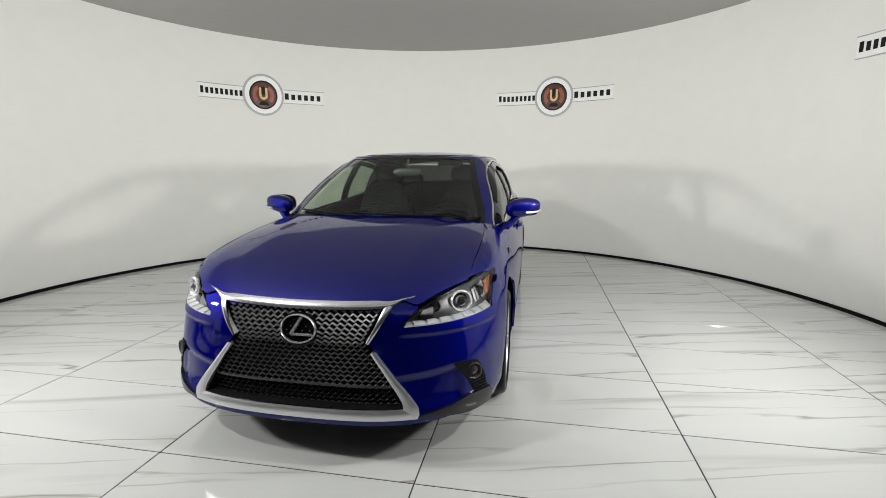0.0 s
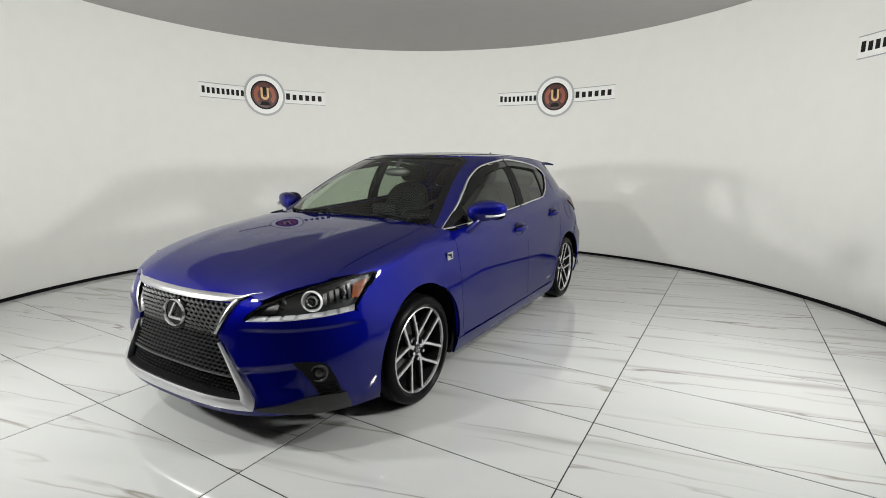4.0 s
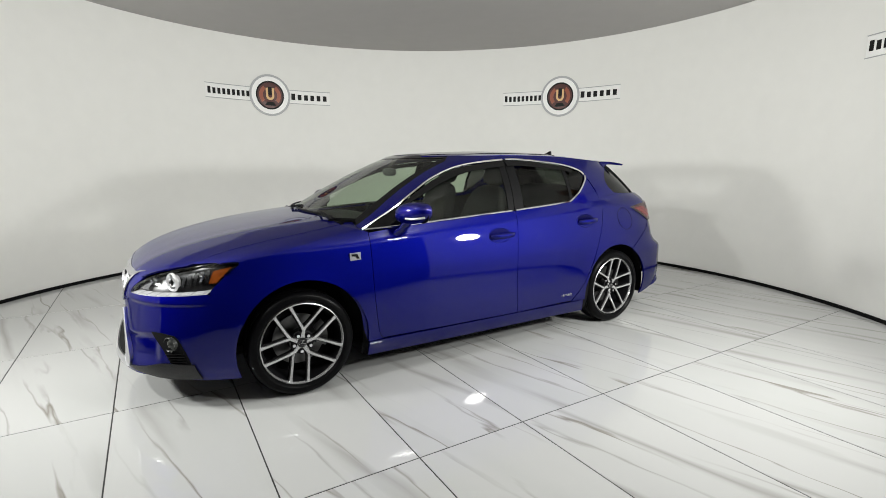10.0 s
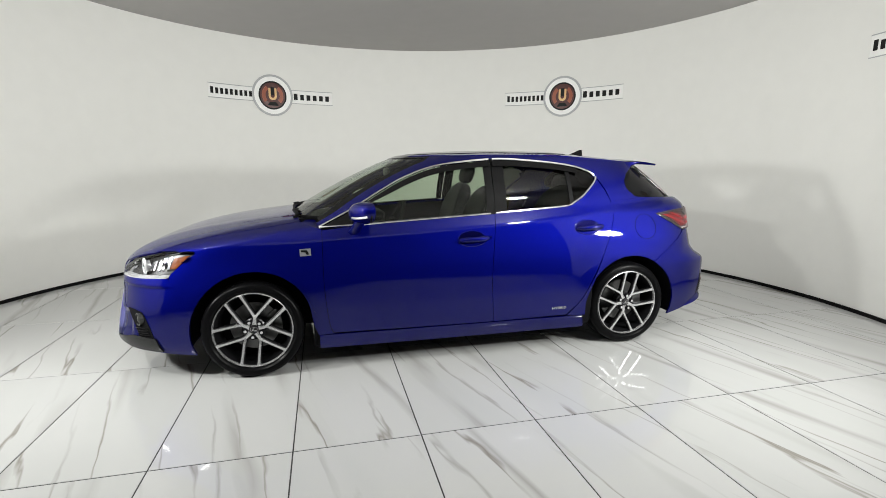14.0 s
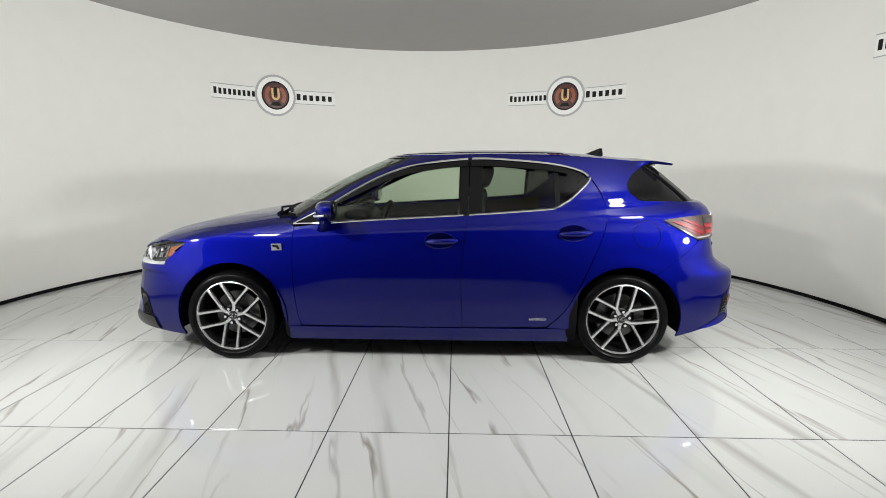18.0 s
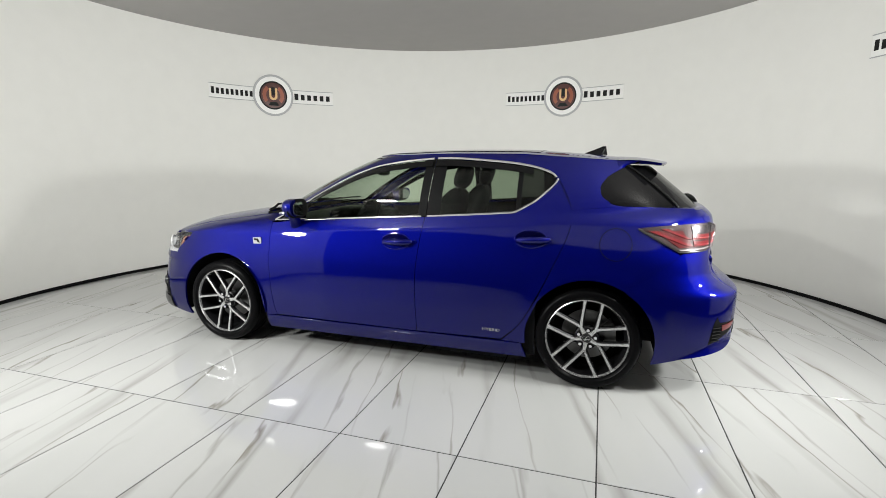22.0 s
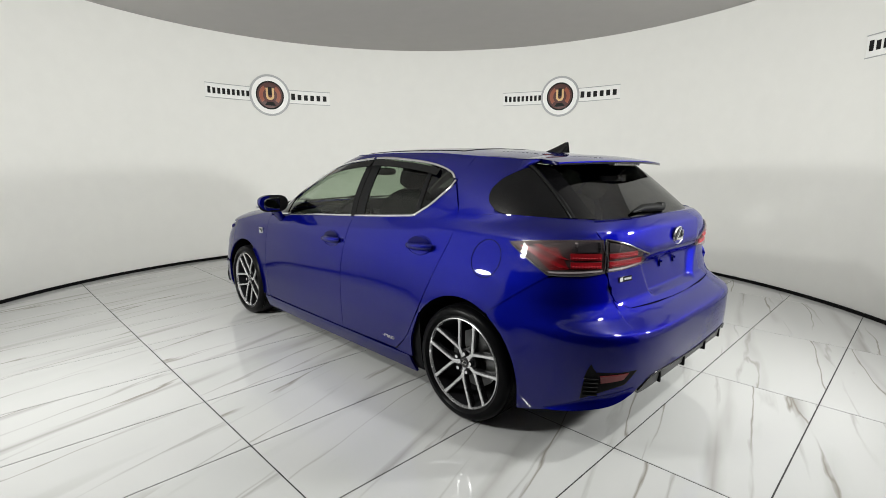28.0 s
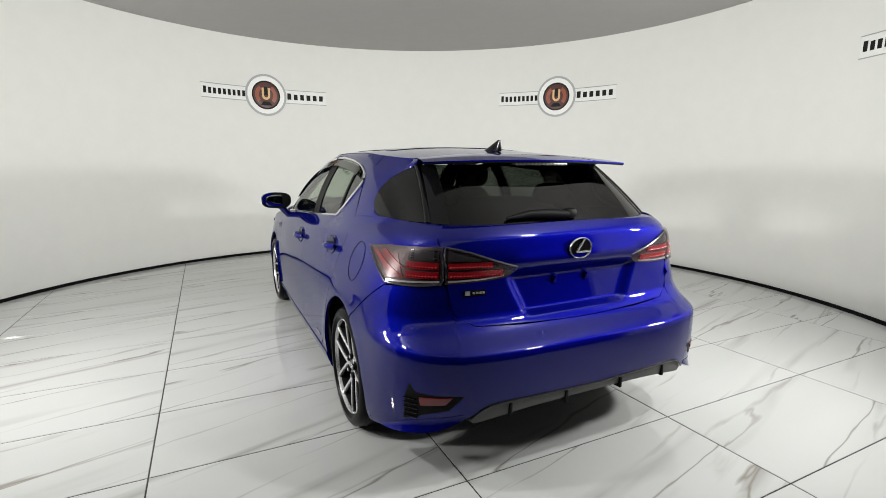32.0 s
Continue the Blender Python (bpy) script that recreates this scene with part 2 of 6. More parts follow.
def tube(bm, pts, r, n=8, caps=True, flat=1.0, up=(0, 0, 1)):
    """A round or flattened bar along points."""
    pts = [Vector(p) for p in pts]
    rings = []
    for i, p in enumerate(pts):
        d = (pts[min(i + 1, len(pts) - 1)] - pts[max(i - 1, 0)]).normalized()
        a = d.cross(Vector(up))
        a = (a if a.length > 1e-4 else d.cross(Vector((1, 0, 0)))).normalized()
        b = d.cross(a).normalized()
        rr = r[i] if isinstance(r, (list, tuple)) else r
        rings.append([bm.verts.new(p + a * (rr * math.cos(2 * math.pi * k / n)) + b * (rr * flat * math.sin(2 * math.pi * k / n))) for k in range(n)])
    for x, y in zip(rings, rings[1:]):
        for k in range(n):
            bm.faces.new((x[k], x[(k + 1) % n], y[(k + 1) % n], y[k]))
    if caps:
        bm.faces.new(rings[0])
        bm.faces.new(rings[-1][::-1])


def prism(bm, poly, depth, place):
    """A flat outline of (a, b) given depth; place(a, b, h) puts it in space."""
    lo = [bm.verts.new(place(a, b, 0)) for a, b in poly]
    hi = [bm.verts.new(place(a, b, depth)) for a, b in poly]
    n = len(poly)
    bm.faces.new(lo[::-1])
    bm.faces.new(hi)
    for k in range(n):
        bm.faces.new((lo[k], lo[(k + 1) % n], hi[(k + 1) % n], hi[k]))


def fix_normals(bm):
    bmesh.ops.recalc_face_normals(bm, faces=bm.faces)


def curve_table(pts, n=240):
    """A smooth curve through (x, value) pairs, as a fine table."""
    pts = sorted(pts)
    xs, ys = np.array([p[0] for p in pts], float), np.array([p[1] for p in pts], float)
    d = np.diff(ys) / np.diff(xs)
    m = np.r_[d[0], [0 if a * b <= 0 else 2 * a * b / (a + b) for a, b in zip(d, d[1:])], d[-1]]
    X = np.linspace(xs[0], xs[-1], n)
    i = np.clip(np.searchsorted(xs, X) - 1, 0, len(xs) - 2)
    h = xs[i + 1] - xs[i]
    t = (X - xs[i]) / h
    Y = (2 * t**3 - 3 * t**2 + 1) * ys[i] + (t**3 - 2 * t**2 + t) * h * m[i] + (-2 * t**3 + 3 * t**2) * ys[i + 1] + (t**3 - t**2) * h * m[i + 1]
    return lambda x: np.interp(x, X, Y)


def spline(pts, n):
    """n points at even steps along a smooth curve through 2D or 3D points."""
    P = np.array(pts, float)
    if len(P) == 2:
        return P[0] + np.linspace(0, 1, n)[:, None] * (P[1] - P[0])
    Q = np.r_[[2 * P[0] - P[1]], P, [2 * P[-1] - P[-2]]]
    out = []
    for i in range(1, len(Q) - 2):
        for t in np.linspace(0, 1, 16, endpoint=False):
            a, b, c, d = Q[i - 1 : i + 3]
            out.append(0.5 * (2 * b + (c - a) * t + (2 * a - 5 * b + 4 * c - d) * t**2 + (3 * b - a - 3 * c + d) * t**3))
    out.append(P[-1])
    out = np.array(out)
    s = np.r_[0, np.cumsum(np.linalg.norm(np.diff(out, axis=0), axis=1))]
    return np.stack([np.interp(np.linspace(0, s[-1], n), s, c) for c in out.T], -1)


def line(pts, n):
    """n points at even steps along a bent line with sharp corners."""
    P = np.array(pts, float)
    s = np.r_[0, np.cumsum(np.linalg.norm(np.diff(P, axis=0), axis=1))]
    return np.stack([np.interp(np.linspace(0, s[-1], n), s, c) for c in P.T], -1)


def coons(bottom, top, left, right):
    """A grid between four edges: bottom and top run left to right, left and right run upwards."""
    n, m = len(bottom), len(left)
    u, v = np.linspace(0, 1, n)[None, :, None], np.linspace(0, 1, m)[:, None, None]
    return ((1 - v) * bottom[None] + v * top[None] + (1 - u) * left[:, None] + u * right[:, None]
            - (1 - u) * (1 - v) * bottom[0] - u * (1 - v) * bottom[-1] - (1 - u) * v * top[0] - u * v * top[-1])


def sheet(bm, grid, thick=0.0, mirror=False, mid=(0, 0, 0.6)):
    """Faces over a grid of places, facing away from mid; thick folds its rim back inwards."""
    for sign in (1, -1) if mirror else (1,):
        g = np.array(grid, float)
        g[..., 1] *= sign
        m, n = g.shape[:2]
        nn = np.cross(np.gradient(g, axis=1), np.gradient(g, axis=0))
        nn /= np.linalg.norm(nn, axis=-1, keepdims=True) + 1e-9
        flip = (nn * (g - np.array(mid) * (1, sign, 1))).sum() < 0
        nn = -nn if flip else nn
        V = [[bm.verts.new(g[i, j]) for j in range(n)] for i in range(m)]
        for i in range(m - 1):
            for j in range(n - 1):
                q = (V[i][j], V[i][j + 1], V[i + 1][j + 1], V[i + 1][j])
                bm.faces.new(q[::-1] if flip else q)
        if thick:
            rim = [(0, j) for j in range(n)] + [(i, n - 1) for i in range(1, m)] + [(m - 1, j) for j in range(n - 2, -1, -1)] + [(i, 0) for i in range(m - 2, 0, -1)]
            low = [bm.verts.new(g[i, j] - nn[i, j] * thick) for i, j in rim]
            for k in range(len(rim)):
                a, b = rim[k], rim[(k + 1) % len(rim)]
                q = (V[b[0]][b[1]], V[a[0]][a[1]], low[k], low[(k + 1) % len(rim)])
                bm.faces.new(q[::-1] if flip else q)

# ---- the round booth ----
R_WALL, H_CEIL = 3.97, 3.062


OPEN_A, OPEN_B, OPEN_H, R_HALL = radians(-136.4), radians(-41.5), 2.35, 5.6   # the way in, where the camera stands


def ring_wall(bm, a0, a1, z0, z1, r0, r1, n):
    """A curved wall between two angles with thickness and closed ends."""
    grid = [[[bm.verts.new((r * math.cos(a), r * math.sin(a), z)) for z in (z0, z1)] for r in (r0, r1)] for a in [a0 + (a1 - a0) * k / n for k in range(n + 1)]]
    for p, q in zip(grid, grid[1:]):
        for m, e in ((0, 1), (1, 0)):
            bm.faces.new((p[m][0], p[m][1], q[m][1], q[m][0]))
        for z in (0, 1):
            bm.faces.new((p[0][z], q[0][z], q[1][z], p[1][z]))
    for p in (grid[0], grid[-1]):
        bm.faces.new((p[0][0], p[1][0], p[1][1], p[0][1]))
    fix_normals(bm)


def build_wall():
    bm = bmesh.new()
    ring_wall(bm, OPEN_B, OPEN_A + 2 * math.pi, 0.0, H_CEIL, R_WALL, R_WALL + 0.12, 120)
    ob = link("wall", bm, WALL)
    tagged(ob, "smooth white curved studio wall round the turntable", "wall", kind="structure")
    bm = bmesh.new()
    ring_wall(bm, OPEN_A, OPEN_B, OPEN_H, H_CEIL, R_WALL, R_WALL + 0.12, 44)
    tagged(link("wall_lintel", bm, WALL), "white curved wall above the way in", "wall", kind="structure")
    # plain dark hall beyond the way in
    bm = bmesh.new()
    ring_wall(bm, OPEN_A - 0.35, OPEN_B + 0.35, -0.05, H_CEIL, R_HALL, R_HALL + 0.1, 40)
    for a in (OPEN_A - 0.30, OPEN_B + 0.30):
        m = Matrix.Rotation(a, 4, "Z")
        box(bm, (R_WALL + 0.13 + R_HALL) / 2, 0, H_CEIL / 2, R_HALL - R_WALL - 0.13, 0.1, H_CEIL, m=m)
    tagged(link("wall_hall", bm, HALL, smooth=False), "plain dark wall of the hall beyond the way in", "wall", kind="structure")


build_wall()


def build_ceiling():
    bm = bmesh.new()
    r = R_HALL + 0.15
    lo = [bm.verts.new((r * math.cos(2 * math.pi * k / 144), r * math.sin(2 * math.pi * k / 144), H_CEIL + 0.002)) for k in range(144)]
    hi = [bm.verts.new((v.co.x, v.co.y, H_CEIL + 0.12)) for v in lo]
    bm.faces.new(lo[::-1])
    bm.faces.new(hi)
    for k in range(144):
        bm.faces.new((lo[k], lo[(k + 1) % 144], hi[(k + 1) % 144], hi[k]))
    tagged(link("ceiling", bm, CEIL, smooth=False), "plain matt grey studio ceiling", "ceiling", kind="structure")
    bm = bmesh.new()
    ring_wall(bm, OPEN_B, OPEN_A + 2 * math.pi, 0.0, 0.032, R_WALL - 0.014, R_WALL - 0.001, 120)
    tagged(link("baseboard", bm, BLACK), "thin black rubber strip along the foot of the wall", "baseboard", kind="structure")
    bm = bmesh.new()
    lathe(bm, [(0.001, -0.06), (R_HALL + 0.2, -0.06)], 96, "z")
    tagged(link("ground", bm, GROUT), "dark pit floor under the turntable", "floor", kind="structure")


build_ceiling()

# turntable with marble tiles, 0.60 by 1.20 m
table = empty("turntable_floor")
tagged(table, "turntable floor of glossy white marble tiles with thin dark joints", "floor", kind="structure")
R_TABLE = R_WALL - 0.018


def build_table():
    bm = bmesh.new()
    lathe(bm, [(0.001, -0.0016), (R_TABLE, -0.0016), (R_TABLE, -0.05), (0.001, -0.05)], 128, "z")
    part("base", bm, GROUT, table, "dark grout bed under the tiles")


build_table()


def clip_disc(x0, x1, y0, y1, r):
    """The part of a rectangle inside a circle round the origin, as a list of corners."""
    poly = []
    edge = [(x0, y0), (x1, y0), (x1, y1), (x0, y1)]
    for (ax, ay), (bx, by) in zip(edge, edge[1:] + edge[:1]):
        for k in range(24):
            poly.append((ax + (bx - ax) * k / 24, ay + (by - ay) * k / 24))
    if all(math.hypot(x, y) <= r for x, y in edge):
        return edge
    cx, cy = (x0 + x1) / 2, (y0 + y1) / 2
    if not any(math.hypot(x, y) < r for x, y in poly):
        return None
    out = []
    for (ax, ay), (bx, by) in zip(edge, edge[1:] + edge[:1]):
        dx, dy = bx - ax, by - ay
        A, B, C = dx * dx + dy * dy, ax * dx + ay * dy, ax * ax + ay * ay - r * r
        if C <= 0:
            out.append((ax, ay))
        D = B * B - A * C
        if D > 0:
            for t in ((-B - math.sqrt(D)) / A, (-B + math.sqrt(D)) / A):
                if 0 < t < 1:
                    out.append((ax + dx * t, ay + dy * t))
    # follow the arc between neighbours that both lie on the circle
    full = []
    for p, q in zip(out, out[1:] + out[:1]):
        full.append(p)
        if abs(math.hypot(*p) - r) < 1e-6 and abs(math.hypot(*q) - r) < 1e-6:
            a, b = math.atan2(p[1], p[0]), math.atan2(q[1], q[0])
            b += 2 * math.pi if b < a else 0
            if b - a < 1.0:
                full += [(r * math.cos(a + (b - a) * k / 8), r * math.sin(a + (b - a) * k / 8)) for k in range(1, 8)]
    return full if len(full) > 2 else None

# ---- signs on the wall ----
def wall_sign(angle, z0=2.305):
    sign = tagged(empty("wall_sign"), "white wall sign with a round red emblem and dark bars", "sign", "signs on the wall")
    base = radians(angle)
    sign.matrix_basis = Matrix.Translation((R_WALL * math.cos(base), R_WALL * math.sin(base), z0)) @ Matrix.Rotation(base, 4, "Z")
    inv = sign.matrix_basis.inverted()

    def place(a, b, h, lift=0.0):
        a, b = a * 0.955, b * 0.955
        t = base - a / R_WALL
        r = R_WALL - 0.002 - lift - h
        return inv @ Vector((r * math.cos(t), r * math.sin(t), z0 + b))

    def plate(name, outer, inner, material, lift, depth=0.004, label=""):
        """A flat ring or, with no inner outline, a disc."""
        bm = bmesh.new()
        n = len(outer)
        O = [bm.verts.new(place(a, b, depth, lift)) for a, b in outer]
        B = [bm.verts.new(place(a, b, 0, lift)) for a, b in outer]
        for k in range(n):
            bm.faces.new((O[k], O[(k + 1) % n], B[(k + 1) % n], B[k]))
        if inner:
            I = [bm.verts.new(place(a, b, depth, lift)) for a, b in inner]
            J = [bm.verts.new(place(a, b, 0, lift)) for a, b in inner]
            for k in range(n):
                bm.faces.new((O[k], I[k], I[(k + 1) % n], O[(k + 1) % n]))
                bm.faces.new((I[k], J[k], J[(k + 1) % n], I[(k + 1) % n]))
        else:
            bm.faces.new(O)
        fix_normals(bm)
        return part(name, bm, material, sign, label, smooth=False)

    def circle(r, n=56, sq=1.0):
        return [(r * math.cos(2 * math.pi * k / n), r * math.sin(2 * math.pi * k / n) * sq) for k in range(n)]

    def bar(a0, a1, b0, b1, n):
        return [(a0 + (a1 - a0) * k / n, b0) for k in range(n + 1)] + [(a1 + (a0 - a1) * k / n, b1) for k in range(n + 1)]

    for s in (-1, 1):
        plate("wing", bar(s * 0.27, s * 0.915, -0.092, 0.092, 10), None, SIGN_PALE, 0.0, 0.002, "white wing of the sign")
        for z in (-0.098, 0.098):
            plate("line", bar(s * 0.24, s * 0.92, z - 0.0045, z + 0.0045, 10), None, SIGN_GREY, 0.0005, 0.004, "thin grey line")
        n, a0, a1 = (9, -0.900, -0.290) if s < 0 else (6, 0.300, 0.885)
        pitch = (a1 - a0) / n
        for k in range(n):
            c = a0 + pitch * (k + 0.5)
            plate("letter_bar", bar(c - pitch * 0.29, c + pitch * 0.29, -0.042, 0.050 if k in (0, n * (s < 0) - 10) else 0.038, 1), None, SIGN_DARK, 0.0025, 0.004)
    plate("outer_ring", circle(0.303), circle(0.272), SIGN_GREY, 0.004, 0.006, "grey outer ring")
    plate("white_ring", circle(0.272), circle(0.208), SIGN_WHITE, 0.004, 0.005, "white ring")
    plate("dark_ring", circle(0.208), circle(0.186), SIGN_DARK, 0.004, 0.006, "dark ring")
    plate("disc", circle(0.186), None, SIGN_RED, 0.004, 0.005, "deep red disc")
    # flame-like horseshoe figure
    def shoe(r0, r1, a0, a1, n=28):
        t = [radians(a0 + (a1 - a0) * k / n) for k in range(n + 1)]
        return [(r1 * math.cos(q), r1 * math.sin(q)) for q in t] + [(r0 * math.cos(q), r0 * math.sin(q)) for q in reversed(t)]
    plate("crescent", shoe(0.105, 0.160, 125, 222), None, SIGN_ORANGE, 0.009, 0.003, "orange crescent")
    plate("crescent", shoe(0.105, 0.160, -42, 55), None, SIGN_ORANGE, 0.009, 0.003, "orange crescent")
    plate("horseshoe", [(-0.060, 0.105), (-0.060, 0.0)] + [(0.060 * math.cos(radians(q)), -0.01 + 0.060 * math.sin(radians(q))) for q in range(180, 361, 15)] + [(0.060, 0.0), (0.060, 0.105), (0.030, 0.105), (0.030, 0.0)] + [(0.030 * math.cos(radians(q)), -0.005 + 0.030 * math.sin(radians(q))) for q in range(360, 179, -15)] + [(-0.030, 0.0), (-0.030, 0.105)], None, SIGN_CREAM, 0.009, 0.005, "cream horseshoe figure")
    plate("stem", bar(-0.024, 0.024, 0.0, 0.120, 1), None, SIGN_DARK, 0.009, 0.005)
    plate("stem", [(-0.085, -0.150), (0.085, -0.150), (0.045, -0.095), (-0.045, -0.095)], None, SIGN_DARK, 0.009, 0.005)


for sign_angle, sign_z in ((124.76, 2.298), (60.2, 2.309), (-5.9, 2.318)):
    wall_sign(sign_angle, sign_z)

# ---- the car's outer form: x ahead, y to its left, z up, origin on the floor amid the wheels ----
belt = curve_table([(-2.3, 1.06), (-1.5, 1.058), (-1.1, 1.042), (-0.84, 1.02), (-0.26, 0.982), (0.62, 0.93), (0.9, 0.915), (1.3, 0.905), (2.3, 0.9)])
profile_w = curve_table([(0.05, 0.78), (0.12, 0.82), (0.17, 0.846), (0.25, 0.871), (0.33, 0.876), (0.45, 0.880), (0.55, 0.879), (0.65, 0.873), (0.72, 0.864), (0.80, 0.849), (0.88, 0.829), (0.95, 0.807), (1.05, 0.772), (1.2, 0.72)])
nose_x = curve_table([(0.05, 2.05), (0.12, 2.13), (0.18, 2.19), (0.24, 2.205), (0.32, 2.19), (0.42, 2.17), (0.50, 2.16), (0.60, 2.155), (0.66, 2.14), (0.72, 2.10), (0.80, 2.0), (0.9, 1.85), (1.2, 1.5)])
tail_x = curve_table([(0.05, -1.95), (0.14, -2.03), (0.2, -2.09), (0.3, -2.125), (0.45, -2.143), (0.575, -2.146), (0.600, -2.141), (0.611, -2.128), (0.66, -2.045), (0.72, -2.0), (0.85, -1.985), (0.95, -1.998), (1.01, -1.99), (1.05, -1.96), (1.09, -1.90), (1.14, -1.75), (1.3, -1.2)])
shoulder = curve_table([(0.8, 0.86), (0.95, 0.84), (1.3, 0.80), (1.6, 0.765), (1.8, 0.735), (2.0, 0.68), (2.1, 0.64), (2.2, 0.58)])
hood_mid = curve_table([(0.7, 1.01), (0.95, 0.998), (1.2, 0.972), (1.5, 0.928), (1.8, 0.862), (1.95, 0.812), (2.05, 0.762), (2.12, 0.705), (2.16, 0.65), (2.25, 0.55)])
house_w = curve_table([(0.85, 0.812), (0.93, 0.789), (1.0, 0.769), (1.06, 0.752), (1.12, 0.730), (1.2, 0.692), (1.3, 0.634), (1.36, 0.592), (1.40, 0.53), (1.45, 0.40)])
screen_x = curve_table([(0.85, 1.36), (0.97, 1.10), (1.1, 0.87), (1.2, 0.685), (1.3, 0.475), (1.36, 0.325), (1.39, 0.235), (1.42, 0.1), (1.5, -0.3)])
rearglass_x = curve_table([(0.9, -2.05), (1.0, -1.97), (1.05, -1.925), (1.1, -1.87), (1.2, -1.755), (1.29, -1.645), (1.34, -1.57), (1.40, -1.45), (1.5, -1.2)])
roof_mid = curve_table([(0.6, 1.25), (0.4, 1.345), (0.25, 1.378), (0.0, 1.403), (-0.4, 1.416), (-0.8, 1.413), (-1.1, 1.396), (-1.4, 1.368), (-1.75, 1.325), (-2, 1.28)])


def step01(x, a, b):
    t = np.clip((x - a) / (b - a), 0, 1)
    return t * t * (3 - 2 * t)


def flank(x, z):
    """Half width of the lower body before its ends are rounded."""
    w = profile_w(z)
    e = np.clip((z - (belt(x) - 0.10)) / 0.10, 0, 1.6)
    d = z - (belt(x) - 0.074)
    k = step01(x, -1.35, -0.95) * step01(-x, -1.0, -0.8)
    w = w - 0.10 * (d + np.sqrt(d * d + 0.008**2)) * k - 0.030 * e**2.2 * (1 - k)
    w = w - 0.022 * e**2.2 * step01(-x, 1.15, 1.5)
    w = w - 0.022 * np.clip((-0.5 - x) / 1.05, 0, 2) ** 1.6 * step01(z, 0.76, 1.0)
    w = w - 0.016 * np.clip((x - 0.5) / 0.8, 0, 2) ** 1.5 * step01(z, 0.45, 0.75)
    w = w - 0.006 * step01(x, 0.3, 0.9)
    # flared arches, hollowed doors
    for c in (1.3, -1.3):
        d = np.sqrt((x - c) ** 2 + (z - 0.31) ** 2)
        w = w + (0.005 * step01(x, 0.98, 1.3) if c > 0 else 0.007) * np.exp(-((d - 0.355) / 0.065) ** 2) * step01(z, 0.2, 0.4)
    w = w - 0.004 * np.exp(-((z - 0.50) / 0.12) ** 2) * step01(x, -0.95, -0.5) * step01(-x, -0.9, -0.5)
    return w


def lower_y(x, z):
    w = flank(x, z)
    uf = np.clip((x - 1.3) / (nose_x(z) - 1.3), 0, 1)
    ur = np.clip((-1.3 - x) / (-1.3 - tail_x(z)), 0, 1)
    return w * np.clip(1 - uf**3.1, 0, 1) ** (1 / 3.1) * np.clip(1 - ur**4.3, 0, 1) ** (1 / 4.3)


def hood_z(x, y):
    zs, zc = shoulder(x), hood_mid(x)
    ws = np.maximum(lower_y(x, zs), 1e-3)
    u = np.clip(np.abs(y) / ws, 0, 1)
    ridge = 0.005 * np.exp(-((np.abs(y) - 0.40 - 0.12 * (1.9 - x)) / 0.08) ** 2) * step01(x, 0.9, 1.7)
    return zs + (zc - zs) * np.clip(1 - u**3, 0, 1) ** (1 / 2.5) + ridge


def house_y(x, z):
    xf, xr = screen_x(z), rearglass_x(z)
    uf = np.clip((x - (xf - 0.6)) / 0.6, 0, 1)
    ur = np.clip((-0.5 - x) / (-0.5 - xr), 0, 1)
    return house_w(z) * np.clip(1 - uf**2.3, 0, 1) ** (1 / 2.3) * np.clip(1 - ur**4.4, 0, 1) ** (1 / 4.4)


def roof_z(x, y):
    return roof_mid(x) - 0.034 * (np.abs(y) / 0.56) ** 2.4


def in_lower(x, y, z):
    ok = (np.abs(y) < lower_y(x, z) - 1e-5) & (z <= belt(x) + 0.055)
    return ok & ((x < 0.85) | (z <= hood_z(x, y)))


def in_house(x, y, z):
    return (np.abs(y) < house_y(x, z) - 1e-5) & (z <= roof_z(x, y)) & (z > 0.85)


def inside(x, y, z):
    """Both bodies together, with a soft valley between them behind the doors."""
    low, top = lower_y(x, z), house_y(x, z)
    soft = 0.016 * step01(-x, 0.78, 1.1) * step01(z, 0.88, 0.98)
    both_y = (low + top + np.sqrt((low - top) ** 2 + soft**2)) / 2
    near = (z > 0.86) & (z <= belt(x) + 0.055) & (np.abs(low - top) < 0.12) & (x < -0.78)
    return in_lower(x, y, z) | in_house(x, y, z) | (near & (np.abs(y) < both_y - 1e-5))


def bisect(test, far):
    lo, hi = np.zeros_like(far), far.copy()
    for _ in range(26):
        m = (lo + hi) / 2
        k = test(m)
        lo, hi = np.where(k, m, lo), np.where(k, hi, m)
    return lo


def on_side(p, test=None):
    """Places on the flank for a grid of (x, z)."""
    p = np.asarray(p, float)
    x, z = p[..., 0], p[..., 1]
    y = bisect(lambda r: (test or inside)(x, r, z), np.full(x.shape, 1.1))
    return np.stack([x, y, z], -1)


def on_house(p):
    return on_side(p, in_house)


def on_front(p):
    """Places on the nose for a grid of (angle from ahead in degrees, z), seen from (1.2, 0)."""
    p = np.asarray(p, float)
    a, z = np.radians(p[..., 0]), p[..., 1]
    r = bisect(lambda q: in_lower(1.2 + q * np.cos(a), q * np.sin(a), z), np.full(z.shape, 1.6))
    return np.stack([1.2 + r * np.cos(a), r * np.sin(a), z], -1)


def on_rear(p):
    """The same for the tail, seen from (-1.2, 0); the angle counts from straight behind."""
    p = np.asarray(p, float)
    a, z = np.radians(p[..., 0]), p[..., 1]
    r = bisect(lambda q: in_lower(-1.2 - q * np.cos(a), q * np.sin(a), z), np.full(z.shape, 1.6))
    return np.stack([-1.2 - r * np.cos(a), r * np.sin(a), z], -1)


